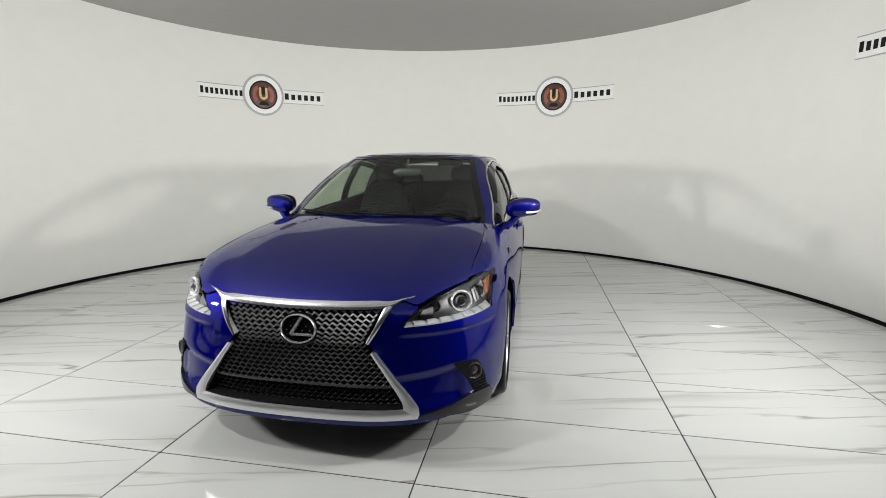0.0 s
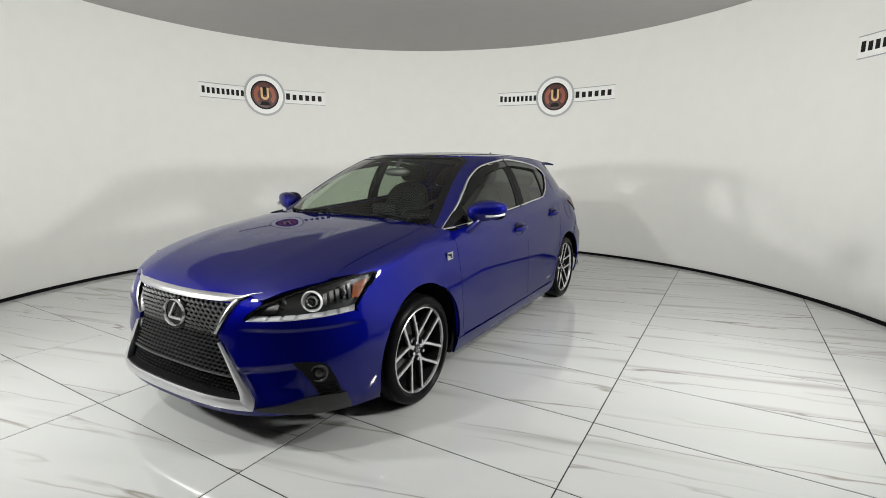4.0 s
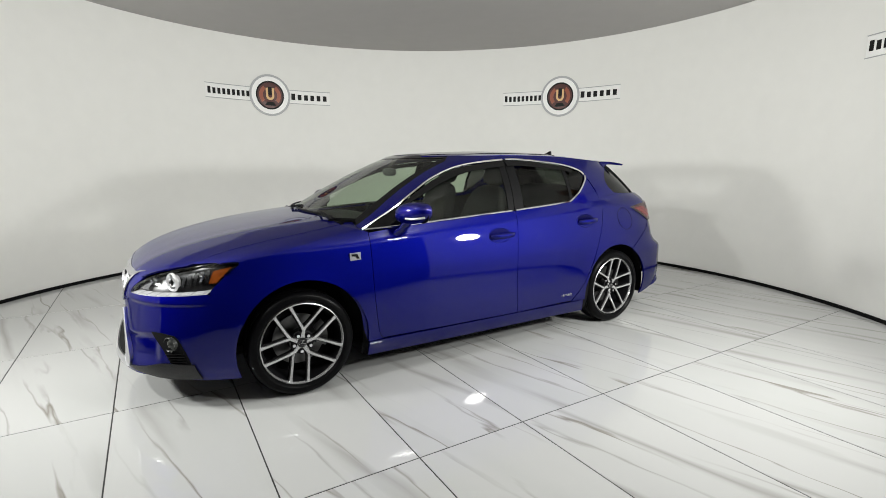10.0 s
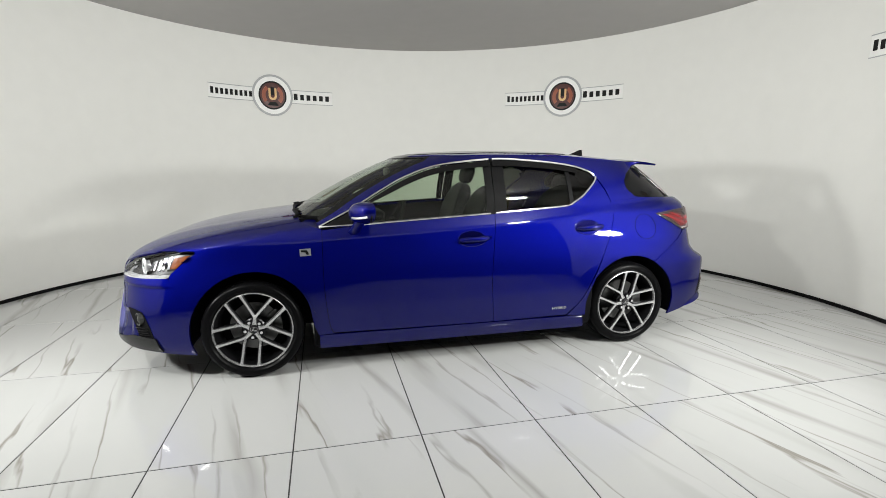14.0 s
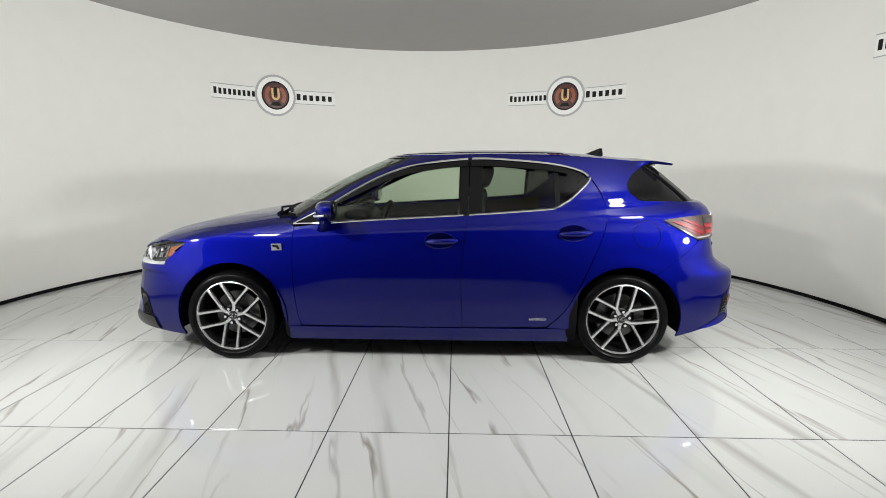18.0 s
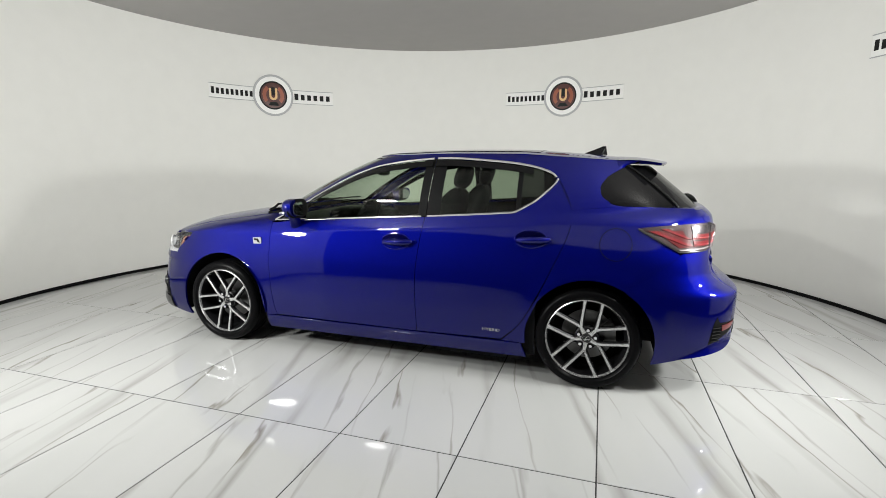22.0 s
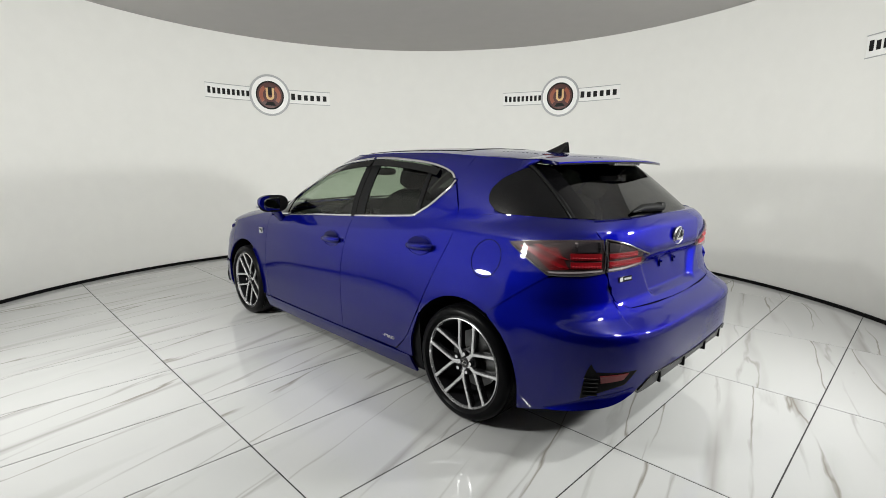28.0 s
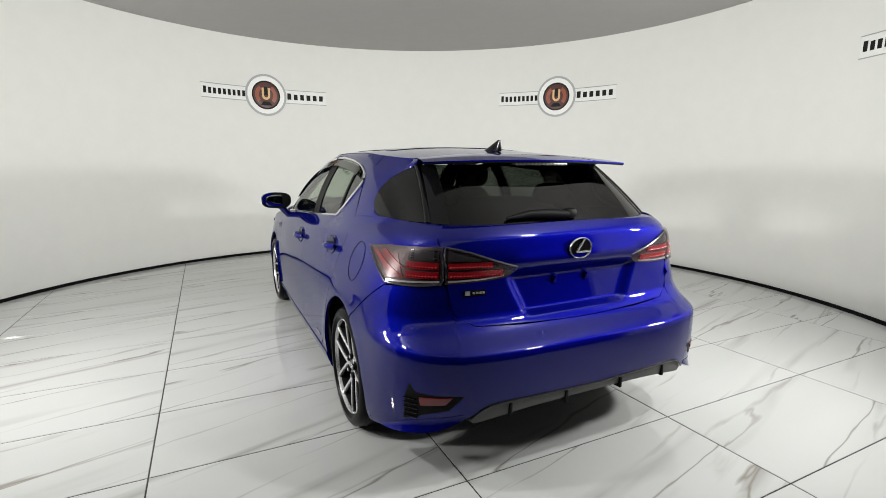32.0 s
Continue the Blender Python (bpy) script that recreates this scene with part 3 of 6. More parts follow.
def on_screen(p):
    """Places on the windscreen or rear window for a grid of (y, z): the foremost or rearmost x of the upper body."""
    p = np.asarray(p, float)
    y, z = p[..., 0], p[..., 1]
    r = bisect(lambda q: np.abs(y) < house_y(q - 0.3, z) - 1e-5, np.full(z.shape, 1.6))
    return np.stack([r - 0.3, y, z], -1)


def on_backlight(p):
    p = np.asarray(p, float)
    y, z = p[..., 0], p[..., 1]
    r = bisect(lambda q: np.abs(y) < house_y(-1.0 - q, z) - 1e-5, np.full(z.shape, 1.2))
    return np.stack([-1.0 - r, y, z], -1)


def on_top(p):
    """Places on the bonnet for a grid of (x, y)."""
    p = np.asarray(p, float)
    return np.stack([p[..., 0], p[..., 1], hood_z(p[..., 0], p[..., 1])], -1)


def on_roof(p):
    p = np.asarray(p, float)
    return np.stack([p[..., 0], p[..., 1], roof_z(p[..., 0], p[..., 1])], -1)


def push(g, d, mid=(0, 0, 0.6)):
    """Moves a grid along its outward normals."""
    n = np.cross(np.gradient(g, axis=1), np.gradient(g, axis=0))
    n /= np.linalg.norm(n, axis=-1, keepdims=True) + 1e-9
    c = g.reshape(-1, 3).mean(0) - np.array(mid)
    if (n.reshape(-1, 3).mean(0) @ c) < 0:
        n = -n
    return g + n * d

# ---- the car ----
car = tagged(empty("car"), "glossy metallic blue five-door hatchback standing on the turntable", "car")


def panel(name, surf, bottom, top, left, right, material, thick=0.014, nu=28, nv=20, d=0.0, mirror=False, flip=False, smooth=True, parent=None, label="", sharp=(), dent=None, mid=(0, 0, 0.6)):
    """One sheet on a surface between four edges; edges named in sharp keep their corners."""
    cut = lambda key, pts, n: (line if key in sharp else spline)(pts, n)
    g = surf(coons(cut("b", bottom, nu), cut("t", top, nu), cut("l", left, nv), cut("r", right, nv)))
    if dent is not None:
        g = dent(g)
    if mirror:
        g = np.concatenate([(g * (1, -1, 1))[:, ::-1][:, :-1], g], axis=1)
    if d:
        g = push(g, d, mid)
    if flip:
        g[..., 1] *= -1
    bm = bmesh.new()
    sheet(bm, g, thick, False, mid if not flip else (mid[0], -mid[1], mid[2]))
    bmesh.ops.remove_doubles(bm, verts=bm.verts, dist=2e-4)
    return part(name, bm, material, parent or car, label)


def both(name, *args, **kw):
    """The same part on the left and on the right side."""
    return [panel(name, *args, **kw), panel(name, *args, flip=True, **kw)]


# lamp outline on the nose, in (angle, z)
HL_LOW = [(26.6, 0.628), (34, 0.632), (46, 0.639), (54.6, 0.646)]
HL_TOP = [(27.4, 0.645), (31, 0.692), (36, 0.728), (41, 0.752), (48, 0.778), (57, 0.800), (63.6, 0.797)]
HL_IN = [(26.6, 0.628), (27.4, 0.645)]
HL_OUT = [(54.6, 0.646), (58.3, 0.715), (63.6, 0.797)]

# bonnet: its edge runs along the chrome bar, the lamp and the wing
lamp_top = on_front(np.array(HL_TOP[1:6]))
lamp_xy = [tuple((lamp_top[k, :2] - (1.2, 0)) * 0.996 + (1.2, 0)) for k in range(len(lamp_top))]
HOOD_SIDE = [lamp_xy[2], lamp_xy[3], lamp_xy[4], (1.58, 0.722), (1.4, 0.722), (1.2, 0.712), (1.0, 0.685)]
SEAM = [lamp_xy[3], (1.70, 0.701), (1.55, 0.707), (1.38, 0.707), (1.2, 0.701), (1.0, 0.678)]
panel("bonnet", on_top, [(2.118, 0), (2.113, 0.2), (2.088, 0.345), (2.076, 0.392), (2.059, 0.455), lamp_xy[0], lamp_xy[1], lamp_xy[2]], [(1.06, 0), (1.045, 0.4), (1.0, 0.678)],
      [(2.118, 0), (1.06, 0)], [lamp_xy[2]] + SEAM, BLUE, nu=44, nv=48, mirror=True, thick=0.012)


ARCH_F, ARCH_R = 0.372, 0.362


def arch(c, a0, a1, n=12, r=ARCH_F, z=0.30):
    return [(c + r * math.cos(radians(a0 + (a1 - a0) * k / n)), z + r * math.sin(radians(a0 + (a1 - a0) * k / n))) for k in range(n + 1)]


def flank_angle(x, z, c):
    """The angle at which (c, 0) sees the flank's place (x, z), and its height."""
    p = on_side(np.array([(x, z)]))[0]
    return math.degrees(math.atan2(p[1], abs(x - c))), z


def arch_edge(c, way, r, heights, eye):
    """Places on an arch's free side at the heights given, as angles round eye."""
    return [flank_angle(c + way * math.sqrt(r * r - (z - 0.30) ** 2), z, eye) for z in heights]


# wings: their upper edge follows the bonnet's
side_xy = spline(HOOD_SIDE[2:], 12)[::-1]
WING_TOP = [(0.8705, 0.908), (0.93, 0.925)] + [(float(x), float(hood_z(x, y + 0.006)) - 0.001) for x, y in side_xy]
WING_END = WING_TOP[-1]
wings = both("front_wing", on_side, [(0.8185, 0.250), (0.908, 0.246)] + arch(1.285, 187, 35, 16), WING_TOP,
             [(0.8185, 0.250), (0.8395, 0.30), (0.8565, 0.42), (0.8695, 0.60), (0.8705, 0.908)], [arch(1.285, 187, 35)[-1], (1.66, 0.575), (1.752, 0.642), (1.69, 0.715), (1.60, 0.792), WING_END], BLUE, nu=60, nv=64, sharp="b")

# strip of each wing between the bonnet's seam and the lamp
def wing_strip():
    inner = spline(SEAM, 40)
    inner[1:, 1] += 0.004
    outer = spline([lamp_xy[3]] + HOOD_SIDE[2:], 40)
    near = step01(outer[:, 0], 1.67, 1.73)[:, None]
    outer = outer - (outer - (1.2, 0.0)) * 0.005 * near
    outer[:, 1] += 0.016 * (1 - near[:, 0])
    g = on_top(np.stack([inner + (outer - inner) * k for k in np.linspace(0, 1, 7)]))
    for k, wing in enumerate(wings):
        q = g * (1, 1 - 2 * k, 1)
        q[..., 2] -= 0.003 * np.linspace(0, 1, 7)[:, None]
        bm = bmesh.new()
        sheet(bm, q, 0.008, mid=(1.3, 0, 0.4))
        part("wing_crown", bm, BLUE, wing)


wing_strip()

# doors
FD_FRONT = [(0.815, 0.256), (0.836, 0.30), (0.853, 0.42), (0.866, 0.60), (0.867, 0.903)]
fdoor = both("front_door", on_side, [(0.815, 0.256), (-0.247, 0.25)], [(0.867, 0.903), (0.62, 0.926), (0.2, 0.95), (-0.275, 0.978)], FD_FRONT,
             [(-0.247, 0.25), (-0.236, 0.6), (-0.275, 0.978)], BLUE, nu=40, nv=110)
rdoor = both("rear_door", on_side, [(-0.2505, 0.25), (-0.797, 0.258)], [(-0.2785, 0.979), (-0.6, 1.0), (-0.85, 1.020), (-0.955, 1.082), (-1.01, 1.128), (-1.06, 1.174), (-1.088, 1.222)],
             [(-0.2505, 0.25), (-0.2395, 0.6), (-0.2785, 0.979)], [(-0.797, 0.258), (-0.903, 0.36), (-0.988, 0.51), (-1.0785, 0.70), (-1.168, 0.92), (-1.1745, 1.05), (-1.088, 1.222)], BLUE, nu=40, nv=120, sharp="t")
both("door_flange", on_side, [(-1.10, 1.00), (-1.22, 1.00)], [(-1.05, 1.235), (-1.13, 1.235)], [(-1.10, 1.00), (-1.10, 1.12), (-1.05, 1.235)], [(-1.22, 1.00), (-1.20, 1.12), (-1.13, 1.235)], BLUE, nu=8, nv=16, d=-0.008, thick=0.002)
both("sill", on_side, [(0.905, 0.150), (-0.95, 0.150)], [(0.905, 0.245), (-0.92, 0.245)], [(0.905, 0.150), (0.905, 0.245)], [(-0.95, 0.150), (-0.92, 0.245)], BLUE, nu=30, nv=8, d=0.004)

# rear quarter below the shoulder, then the pillar above it
both("rear_quarter", on_side, [(-1.0, 0.512)] + arch(-1.305, 38, 118, 12, ARCH_R), [(-1.178, 1.05), (-1.385, 1.064), (-1.5, 1.068), (-1.848, 1.062)],
     [(-1.0, 0.512), (-1.083, 0.70), (-1.172, 0.92), (-1.178, 1.05)], [arch(-1.305, 38, 118, 12, ARCH_R)[-1], (-1.76, 0.829), (-1.90, 0.86), (-1.915, 0.98), (-1.848, 1.062)], BLUE, nu=56, nv=60, sharp="r")
both("rear_quarter", on_side, [(-0.803, 0.250), (-0.945, 0.246)], [(-1.0, 0.517), (-1.012, 0.514)], [(-0.803, 0.250), (-0.908, 0.36), (-1.0, 0.517)], [(-0.945, 0.246), (-0.948, 0.36), (-1.012, 0.514)], BLUE, nu=8, nv=14)

# flange under the joint between quarter and bumper
both("joint_flange", on_side, [(-1.427, 0.648), (-1.532, 0.590)], [(-1.70, 0.845), (-1.83, 0.80)], [(-1.427, 0.648), (-1.55, 0.735), (-1.70, 0.845)], [(-1.532, 0.590), (-1.66, 0.67), (-1.83, 0.80)], BLUE, nu=6, nv=16, d=-0.004, thick=0.004)

# upper body: window outline, windscreen edge, roof edge
WIN_TOP = [(0.885, 0.917), (0.68, 1.022), (0.50, 1.128), (0.31, 1.228), (0.07, 1.305), (-0.31, 1.348), (-0.60, 1.338), (-0.87, 1.31), (-1.03, 1.268), (-1.088, 1.225)]
WIN_LOW = [(0.885, 0.915), (0.62, 0.932), (0.2, 0.957), (-0.275, 0.984), (-0.6, 1.006), (-0.80, 1.0215), (-0.842, 1.0258), (-0.872, 1.040), (-0.91, 1.062), (-0.955, 1.088), (-1.01, 1.134), (-1.06, 1.180), (-1.08, 1.206), (-1.088, 1.225)]


def screen_edge(z):
    """Half width of the windscreen at a height."""
    return np.interp(z, [0.9, 0.97, 1.1, 1.25, 1.37], [0.702, 0.678, 0.624, 0.554, 0.502])


def roof_edge(x):
    """The place where roof and side meet at x."""
    y = bisect(lambda q: in_house(x, q, roof_z(x, q) - 0.004), np.full(np.shape(x), 0.8))
    return y, roof_z(x, y) - 0.004


def build_upper():
    zs = np.array([0.935, 1.0, 1.08, 1.16, 1.24, 1.30, 1.34])
    ys = screen_edge(zs)
    xs = on_screen(np.stack([ys, zs], -1))[:, 0]
    rx = np.array([0.10, -0.15, -0.45, -0.75, -1.0, -1.15])
    ry, rz = roof_edge(rx)
    top = np.r_[np.stack([xs, zs], -1), np.stack([rx, rz], -1)]
    a, b = spline(WIN_TOP, 60), spline(top, 60)
    for sgn in (1, -1):
        g = np.stack([on_house(a + (b - a) * k) for k in np.linspace(0, 1, 8)])
        g[..., 1] *= sgn
        bm = bmesh.new()
        sheet(bm, g, 0.012)
        part("roof_rail", bm, BLUE, car)
    # roof skin with the dark glass panel let into it
    X = np.linspace(0.235, -1.50, 44)
    ye, _ = roof_edge(X)
    g = np.stack([on_roof(np.stack([X, ye * k], -1)) for k in np.linspace(-1, 1, 33)])
    bm = bmesh.new()
    sheet(bm, g, 0.01, mid=(-0.5, 0, 1.0))
    part("roof", bm, BLUE, car)
    X = np.linspace(0.20, -0.95, 26)
    ye, _ = roof_edge(X)
    g = np.stack([on_roof(np.stack([X, np.minimum(ye - 0.10, 0.46) * k], -1)) for k in np.linspace(-1, 1, 25)]) + (0, 0, 0.003)
    bm = bmesh.new()
    sheet(bm, g, 0.006, mid=(-0.5, 0, 1.0))
    part("roof_panel", bm, GLOSSBLACK, car, "dark tinted glass roof panel")
    # windscreen
    Z = np.linspace(0.955, 1.372, 26)
    W = screen_edge(Z)
    g = np.stack([on_screen(np.stack([W * k, Z], -1)) for k in np.linspace(-1, 1, 33)])
    bm = bmesh.new()
    sheet(bm, push(g, -0.004, (0, 0, 0.8)), 0, mid=(0, 0, 0.8))
    ws = part("windscreen", bm, WINDSCREEN, car, "clear slightly green laminated windscreen")
    ws.visible_shadow = False
    # dark printed band round it
    for k0, k1, name in ((-1.0, -0.935, "band"), (0.935, 1.0, "band")):
        g = np.stack([on_screen(np.stack([W * k, Z], -1)) for k in np.linspace(k0, k1, 3)])
        bm = bmesh.new()
        sheet(bm, push(g, -0.001, (0, 0, 0.8)), 0.003, mid=(0, 0, 0.8))
        part("band", bm, GLOSSBLACK, ws, "black edge seal of the windscreen")
    for z0, z1 in ((0.945, 0.975), (1.355, 1.378)):
        Z2 = np.linspace(z0, z1, 4)
        g = np.stack([on_screen(np.stack([screen_edge(Z2) * k, Z2], -1)) for k in np.linspace(-1, 1, 33)])
        bm = bmesh.new()
        sheet(bm, push(g, -0.0005, (0, 0, 0.8)), 0.003, mid=(0, 0, 0.8))
        part("band", bm, GLOSSBLACK, ws, "black edge seal of the windscreen")
    # pillar behind the doors, up to the tailgate
    a = spline([(-1.178, 1.05), (-1.155, 1.12), (-1.12, 1.185), (-1.096, 1.226), (-1.10, 1.30)], 20)
    rx = np.array([-1.155, -1.25, -1.33, -1.40])
    ry, rz = roof_edge(rx)
    t = spline(np.stack([rx, rz], -1), 24)
    a[-1] = t[0]
    b = spline([(-1.385, 1.066), (-1.387, 1.092), (-1.345, 1.125), (-1.331, 1.165), (-1.338, 1.20), (-1.366, 1.237), t[-1]], 20)
    lo = line([a[0], b[0]], 24)
    zb = np.linspace(1.068, 1.300, 12)
    back = on_backlight(np.stack([rear_half(zb), zb], -1))[:, [0, 2]]
    for sgn in (1, -1):
        g = on_side(coons(lo, t, a, b))
        g[..., 1] *= sgn
        bm = bmesh.new()
        sheet(bm, g, 0.012)
        part("rear_pillar", bm, BLUE, car)
        # dark quarter window, then the narrow strip over it
        low = spline([(-1.389, 1.092), (-1.43, 1.078), (-1.50, 1.071), (-1.65, 1.068), back[0]], 26)
        hi = spline([(-1.368, 1.237), (-1.415, 1.268), back[-1]], 26)
        left = spline([(-1.389, 1.092), (-1.347, 1.125), (-1.333, 1.165), (-1.340, 1.20), (-1.368, 1.237)], 16)
        g = on_house(coons(low, hi, left, spline(back, 16)))
        g[..., 1] *= sgn
        bm = bmesh.new()
        sheet(bm, g, 0.006)
        part("quarter_window", bm, GLOSSBLACK, car, "dark tinted rear quarter window")
        # blue ledge between the shoulder and the quarter window
        sh = on_side(spline([(-1.385, 1.064), (-1.5, 1.068), (-1.848, 1.062)], 26))
        inn = on_house(low) + (0, 0, -0.004)
        g = np.stack([sh + (inn - sh) * k + (0, 0, 0.004 * math.sin(math.pi * k)) for k in np.linspace(0, 1, 4)])
        g[..., 1] *= sgn
        bm = bmesh.new()
        sheet(bm, g, 0.006, mid=(-1.5, 0, 0.7))
        part("shoulder", bm, BLUE, car)
        rx2 = np.array([-1.40, -1.43, -1.46, -1.49])
        ry2, rz2 = roof_edge(rx2)
        up = spline(np.stack([rx2, rz2], -1), 26)
        g = on_house(np.stack([hi + (up - hi) * k + (0, 0.002 * (1 - k)) for k in np.linspace(0, 1, 5)]))
        g[..., 1] *= sgn
        bm = bmesh.new()
        sheet(bm, g, 0.008)
        part("roof_rail", bm, BLUE, car)


def rear_half(z):
    """Half width of the rear window at a height."""
    return np.interp(z, [1.05, 1.3], [0.612, 0.535])


build_upper()

# side windows, their black posts and bright trim
for sgn in (1, -1):
    fl = sgn < 0
    dr, rd = fdoor[fl], rdoor[fl]
    kw = dict(flip=fl, thick=0.0, d=-0.006)
    for w in (
        panel("window", on_house, [(0.61, 0.932), (-0.235, 0.982)], [(0.61, 1.063), (0.50, 1.126), (0.31, 1.226), (0.07, 1.303), (-0.245, 1.342)], [(0.61, 0.932), (0.61, 1.063)], [(-0.235, 0.982), (-0.245, 1.342)], SIDEGLASS, parent=dr, label="lightly tinted door glass", **kw),
        panel("window", on_house, [(-0.36, 0.988), (-0.855, 1.026)], [(-0.365, 1.345), (-0.60, 1.335), (-0.855, 1.312)], [(-0.36, 0.988), (-0.365, 1.345)], [(-0.855, 1.026), (-0.855, 1.312)], PRIVACY, parent=rd, label="tinted privacy door glass", **kw),
        panel("window", on_house, [(-0.875, 1.032), (-0.96, 1.073), (-1.06, 1.17), (-1.082, 1.215)], [(-0.875, 1.309), (-1.0, 1.28), (-1.04, 1.262), (-1.082, 1.222)], [(-0.875, 1.032), (-0.875, 1.309)], [(-1.082, 1.215), (-1.082, 1.222)], SMOKED, parent=rd, label="small dark fixed corner window", **kw),
    ):
        w.visible_shadow = False
    kw = dict(flip=fl, thick=0.008, d=-0.001)
    panel("sail_panel", on_house, [(0.87, 0.918), (0.612, 0.932)], [(0.87, 0.924), (0.612, 1.06)], [(0.87, 0.918), (0.87, 0.924)], [(0.612, 0.932), (0.612, 1.06)], GLOSSBLACK, nu=8, nv=8, parent=dr, label="black plastic corner cover by the mirror", **kw)
    panel("door_post", on_house, [(-0.225, 0.981), (-0.277, 0.984)], [(-0.235, 1.343), (-0.292, 1.348)], [(-0.225, 0.981), (-0.235, 1.343)], [(-0.277, 0.984), (-0.292, 1.348)], BLACK, nu=6, nv=14, parent=dr, label="satin black post trim", **kw)
    panel("door_post", on_house, [(-0.283, 0.984), (-0.37, 0.990)], [(-0.298, 1.348), (-0.378, 1.347)], [(-0.283, 0.984), (-0.298, 1.348)], [(-0.37, 0.990), (-0.378, 1.347)], BLACK, nu=6, nv=14, parent=rd, label="satin black post trim", **kw)
    panel("divider", on_house, [(-0.850, 1.024), (-0.880, 1.03)], [(-0.850, 1.315), (-0.880, 1.310)], [(-0.850, 1.024), (-0.850, 1.315)], [(-0.880, 1.03), (-0.880, 1.310)], BLACK, nu=4, nv=12, parent=rd, label="thin black window divider", **kw)

    def on(pts, d):
        g = on_house(pts)
        g[:, 1] += d
        g[:, 1] *= sgn
        return g

    # smoked rain deflectors over the door glass
    for own, x0, x1 in ((dr, 0.60, -0.285), (rd, -0.30, -0.94)):
        c = spline(WIN_TOP, 200)
        c = c[(c[:, 0] < x0) & (c[:, 0] > x1)]
        c = c[np.linspace(0, len(c) - 1, 24).astype(int)]
        dz = np.minimum(0.036, np.maximum(c[:, 1] - 1.0, 0.03) * 0.19)
        g = np.stack([on(np.stack([c[:, 0], c[:, 1] - 0.012 - dz * k], -1), 0.005 + 0.010 * k) for k in np.linspace(0, 1, 5)])
        bm = bmesh.new()
        sheet(bm, g, 0.003)
        part("rain_deflector", bm, GLOSSBLACK, own, "smoked plastic rain deflector")
    # bright trim
    for own, pts, lo, hi in ((dr, WIN_TOP, -0.285, 0.9), (rd, WIN_TOP, -1.10, -0.298), (dr, WIN_LOW, -0.272, 0.9), (rd, WIN_LOW, -1.10, -0.283)):
        c = spline(pts, 160)
        c = c[(c[:, 0] <= hi) & (c[:, 0] >= lo)][::2]
        g = on(c, 0.003)
        bm = bmesh.new()
        tube(bm, g, 0.0075, 8)
        part("trim_strip", bm, CHROME, own, "bright chrome window strip")

# nose: corner pieces, lamps, grille, blades
NOSE_MID = (1.2, 0, 0.5)


def dent_corner(g):
    """A ledge under the lamp and a hollow between grille and fog lamp."""
    a = np.degrees(np.arctan2(np.abs(g[..., 1]), g[..., 0] - 1.2))
    z = g[..., 2]
    ledge = 0.008 * step01(0.600 - z, 0, 0.022) * step01(z, 0.40, 0.575) * step01(a, 24, 31) * step01(-a, -60, -50)
    zc = np.interp(a, [22, 39], [0.408, 0.446])
    hollow = 0.013 * step01(zc - z, -0.005, 0.030) * step01(z, 0.235, 0.33) * step01(a, 23, 27) * step01(-a, -42, -39)
    g = g.copy()
    g[..., 0] -= (ledge + hollow) * 0.85
    g[..., 1] -= np.sign(g[..., 1]) * (ledge + hollow) * 0.5
    return g


bumper = panel("front_bumper", on_front, [(-40, 0.219), (-30, 0.207), (0, 0.198), (30, 0.207), (40, 0.219)], [(-40, 0.223), (-29, 0.238), (0, 0.232), (29, 0.238), (40, 0.223)], [(-40, 0.219), (-40, 0.223)], [(40, 0.219), (40, 0.223)], BLUE, nu=60, nv=6, d=-0.002, thick=0.03)
panel("bonnet_edge", on_front, [(-30.5, 0.700), (-20, 0.694), (0, 0.690), (20, 0.694), (30.5, 0.700)], [(-30.2, 0.760), (-24, 0.756), (0, 0.722), (24, 0.756), (30.2, 0.760)], [(-30.5, 0.700), (-30.2, 0.760)], [(30.5, 0.700), (30.2, 0.760)], BLUE, nu=50, nv=6, d=-0.003, thick=0.004, parent=bumper)
CORNER_END = arch_edge(1.285, 1, ARCH_F, (0.165, 0.30, 0.42, 0.516), 1.2)
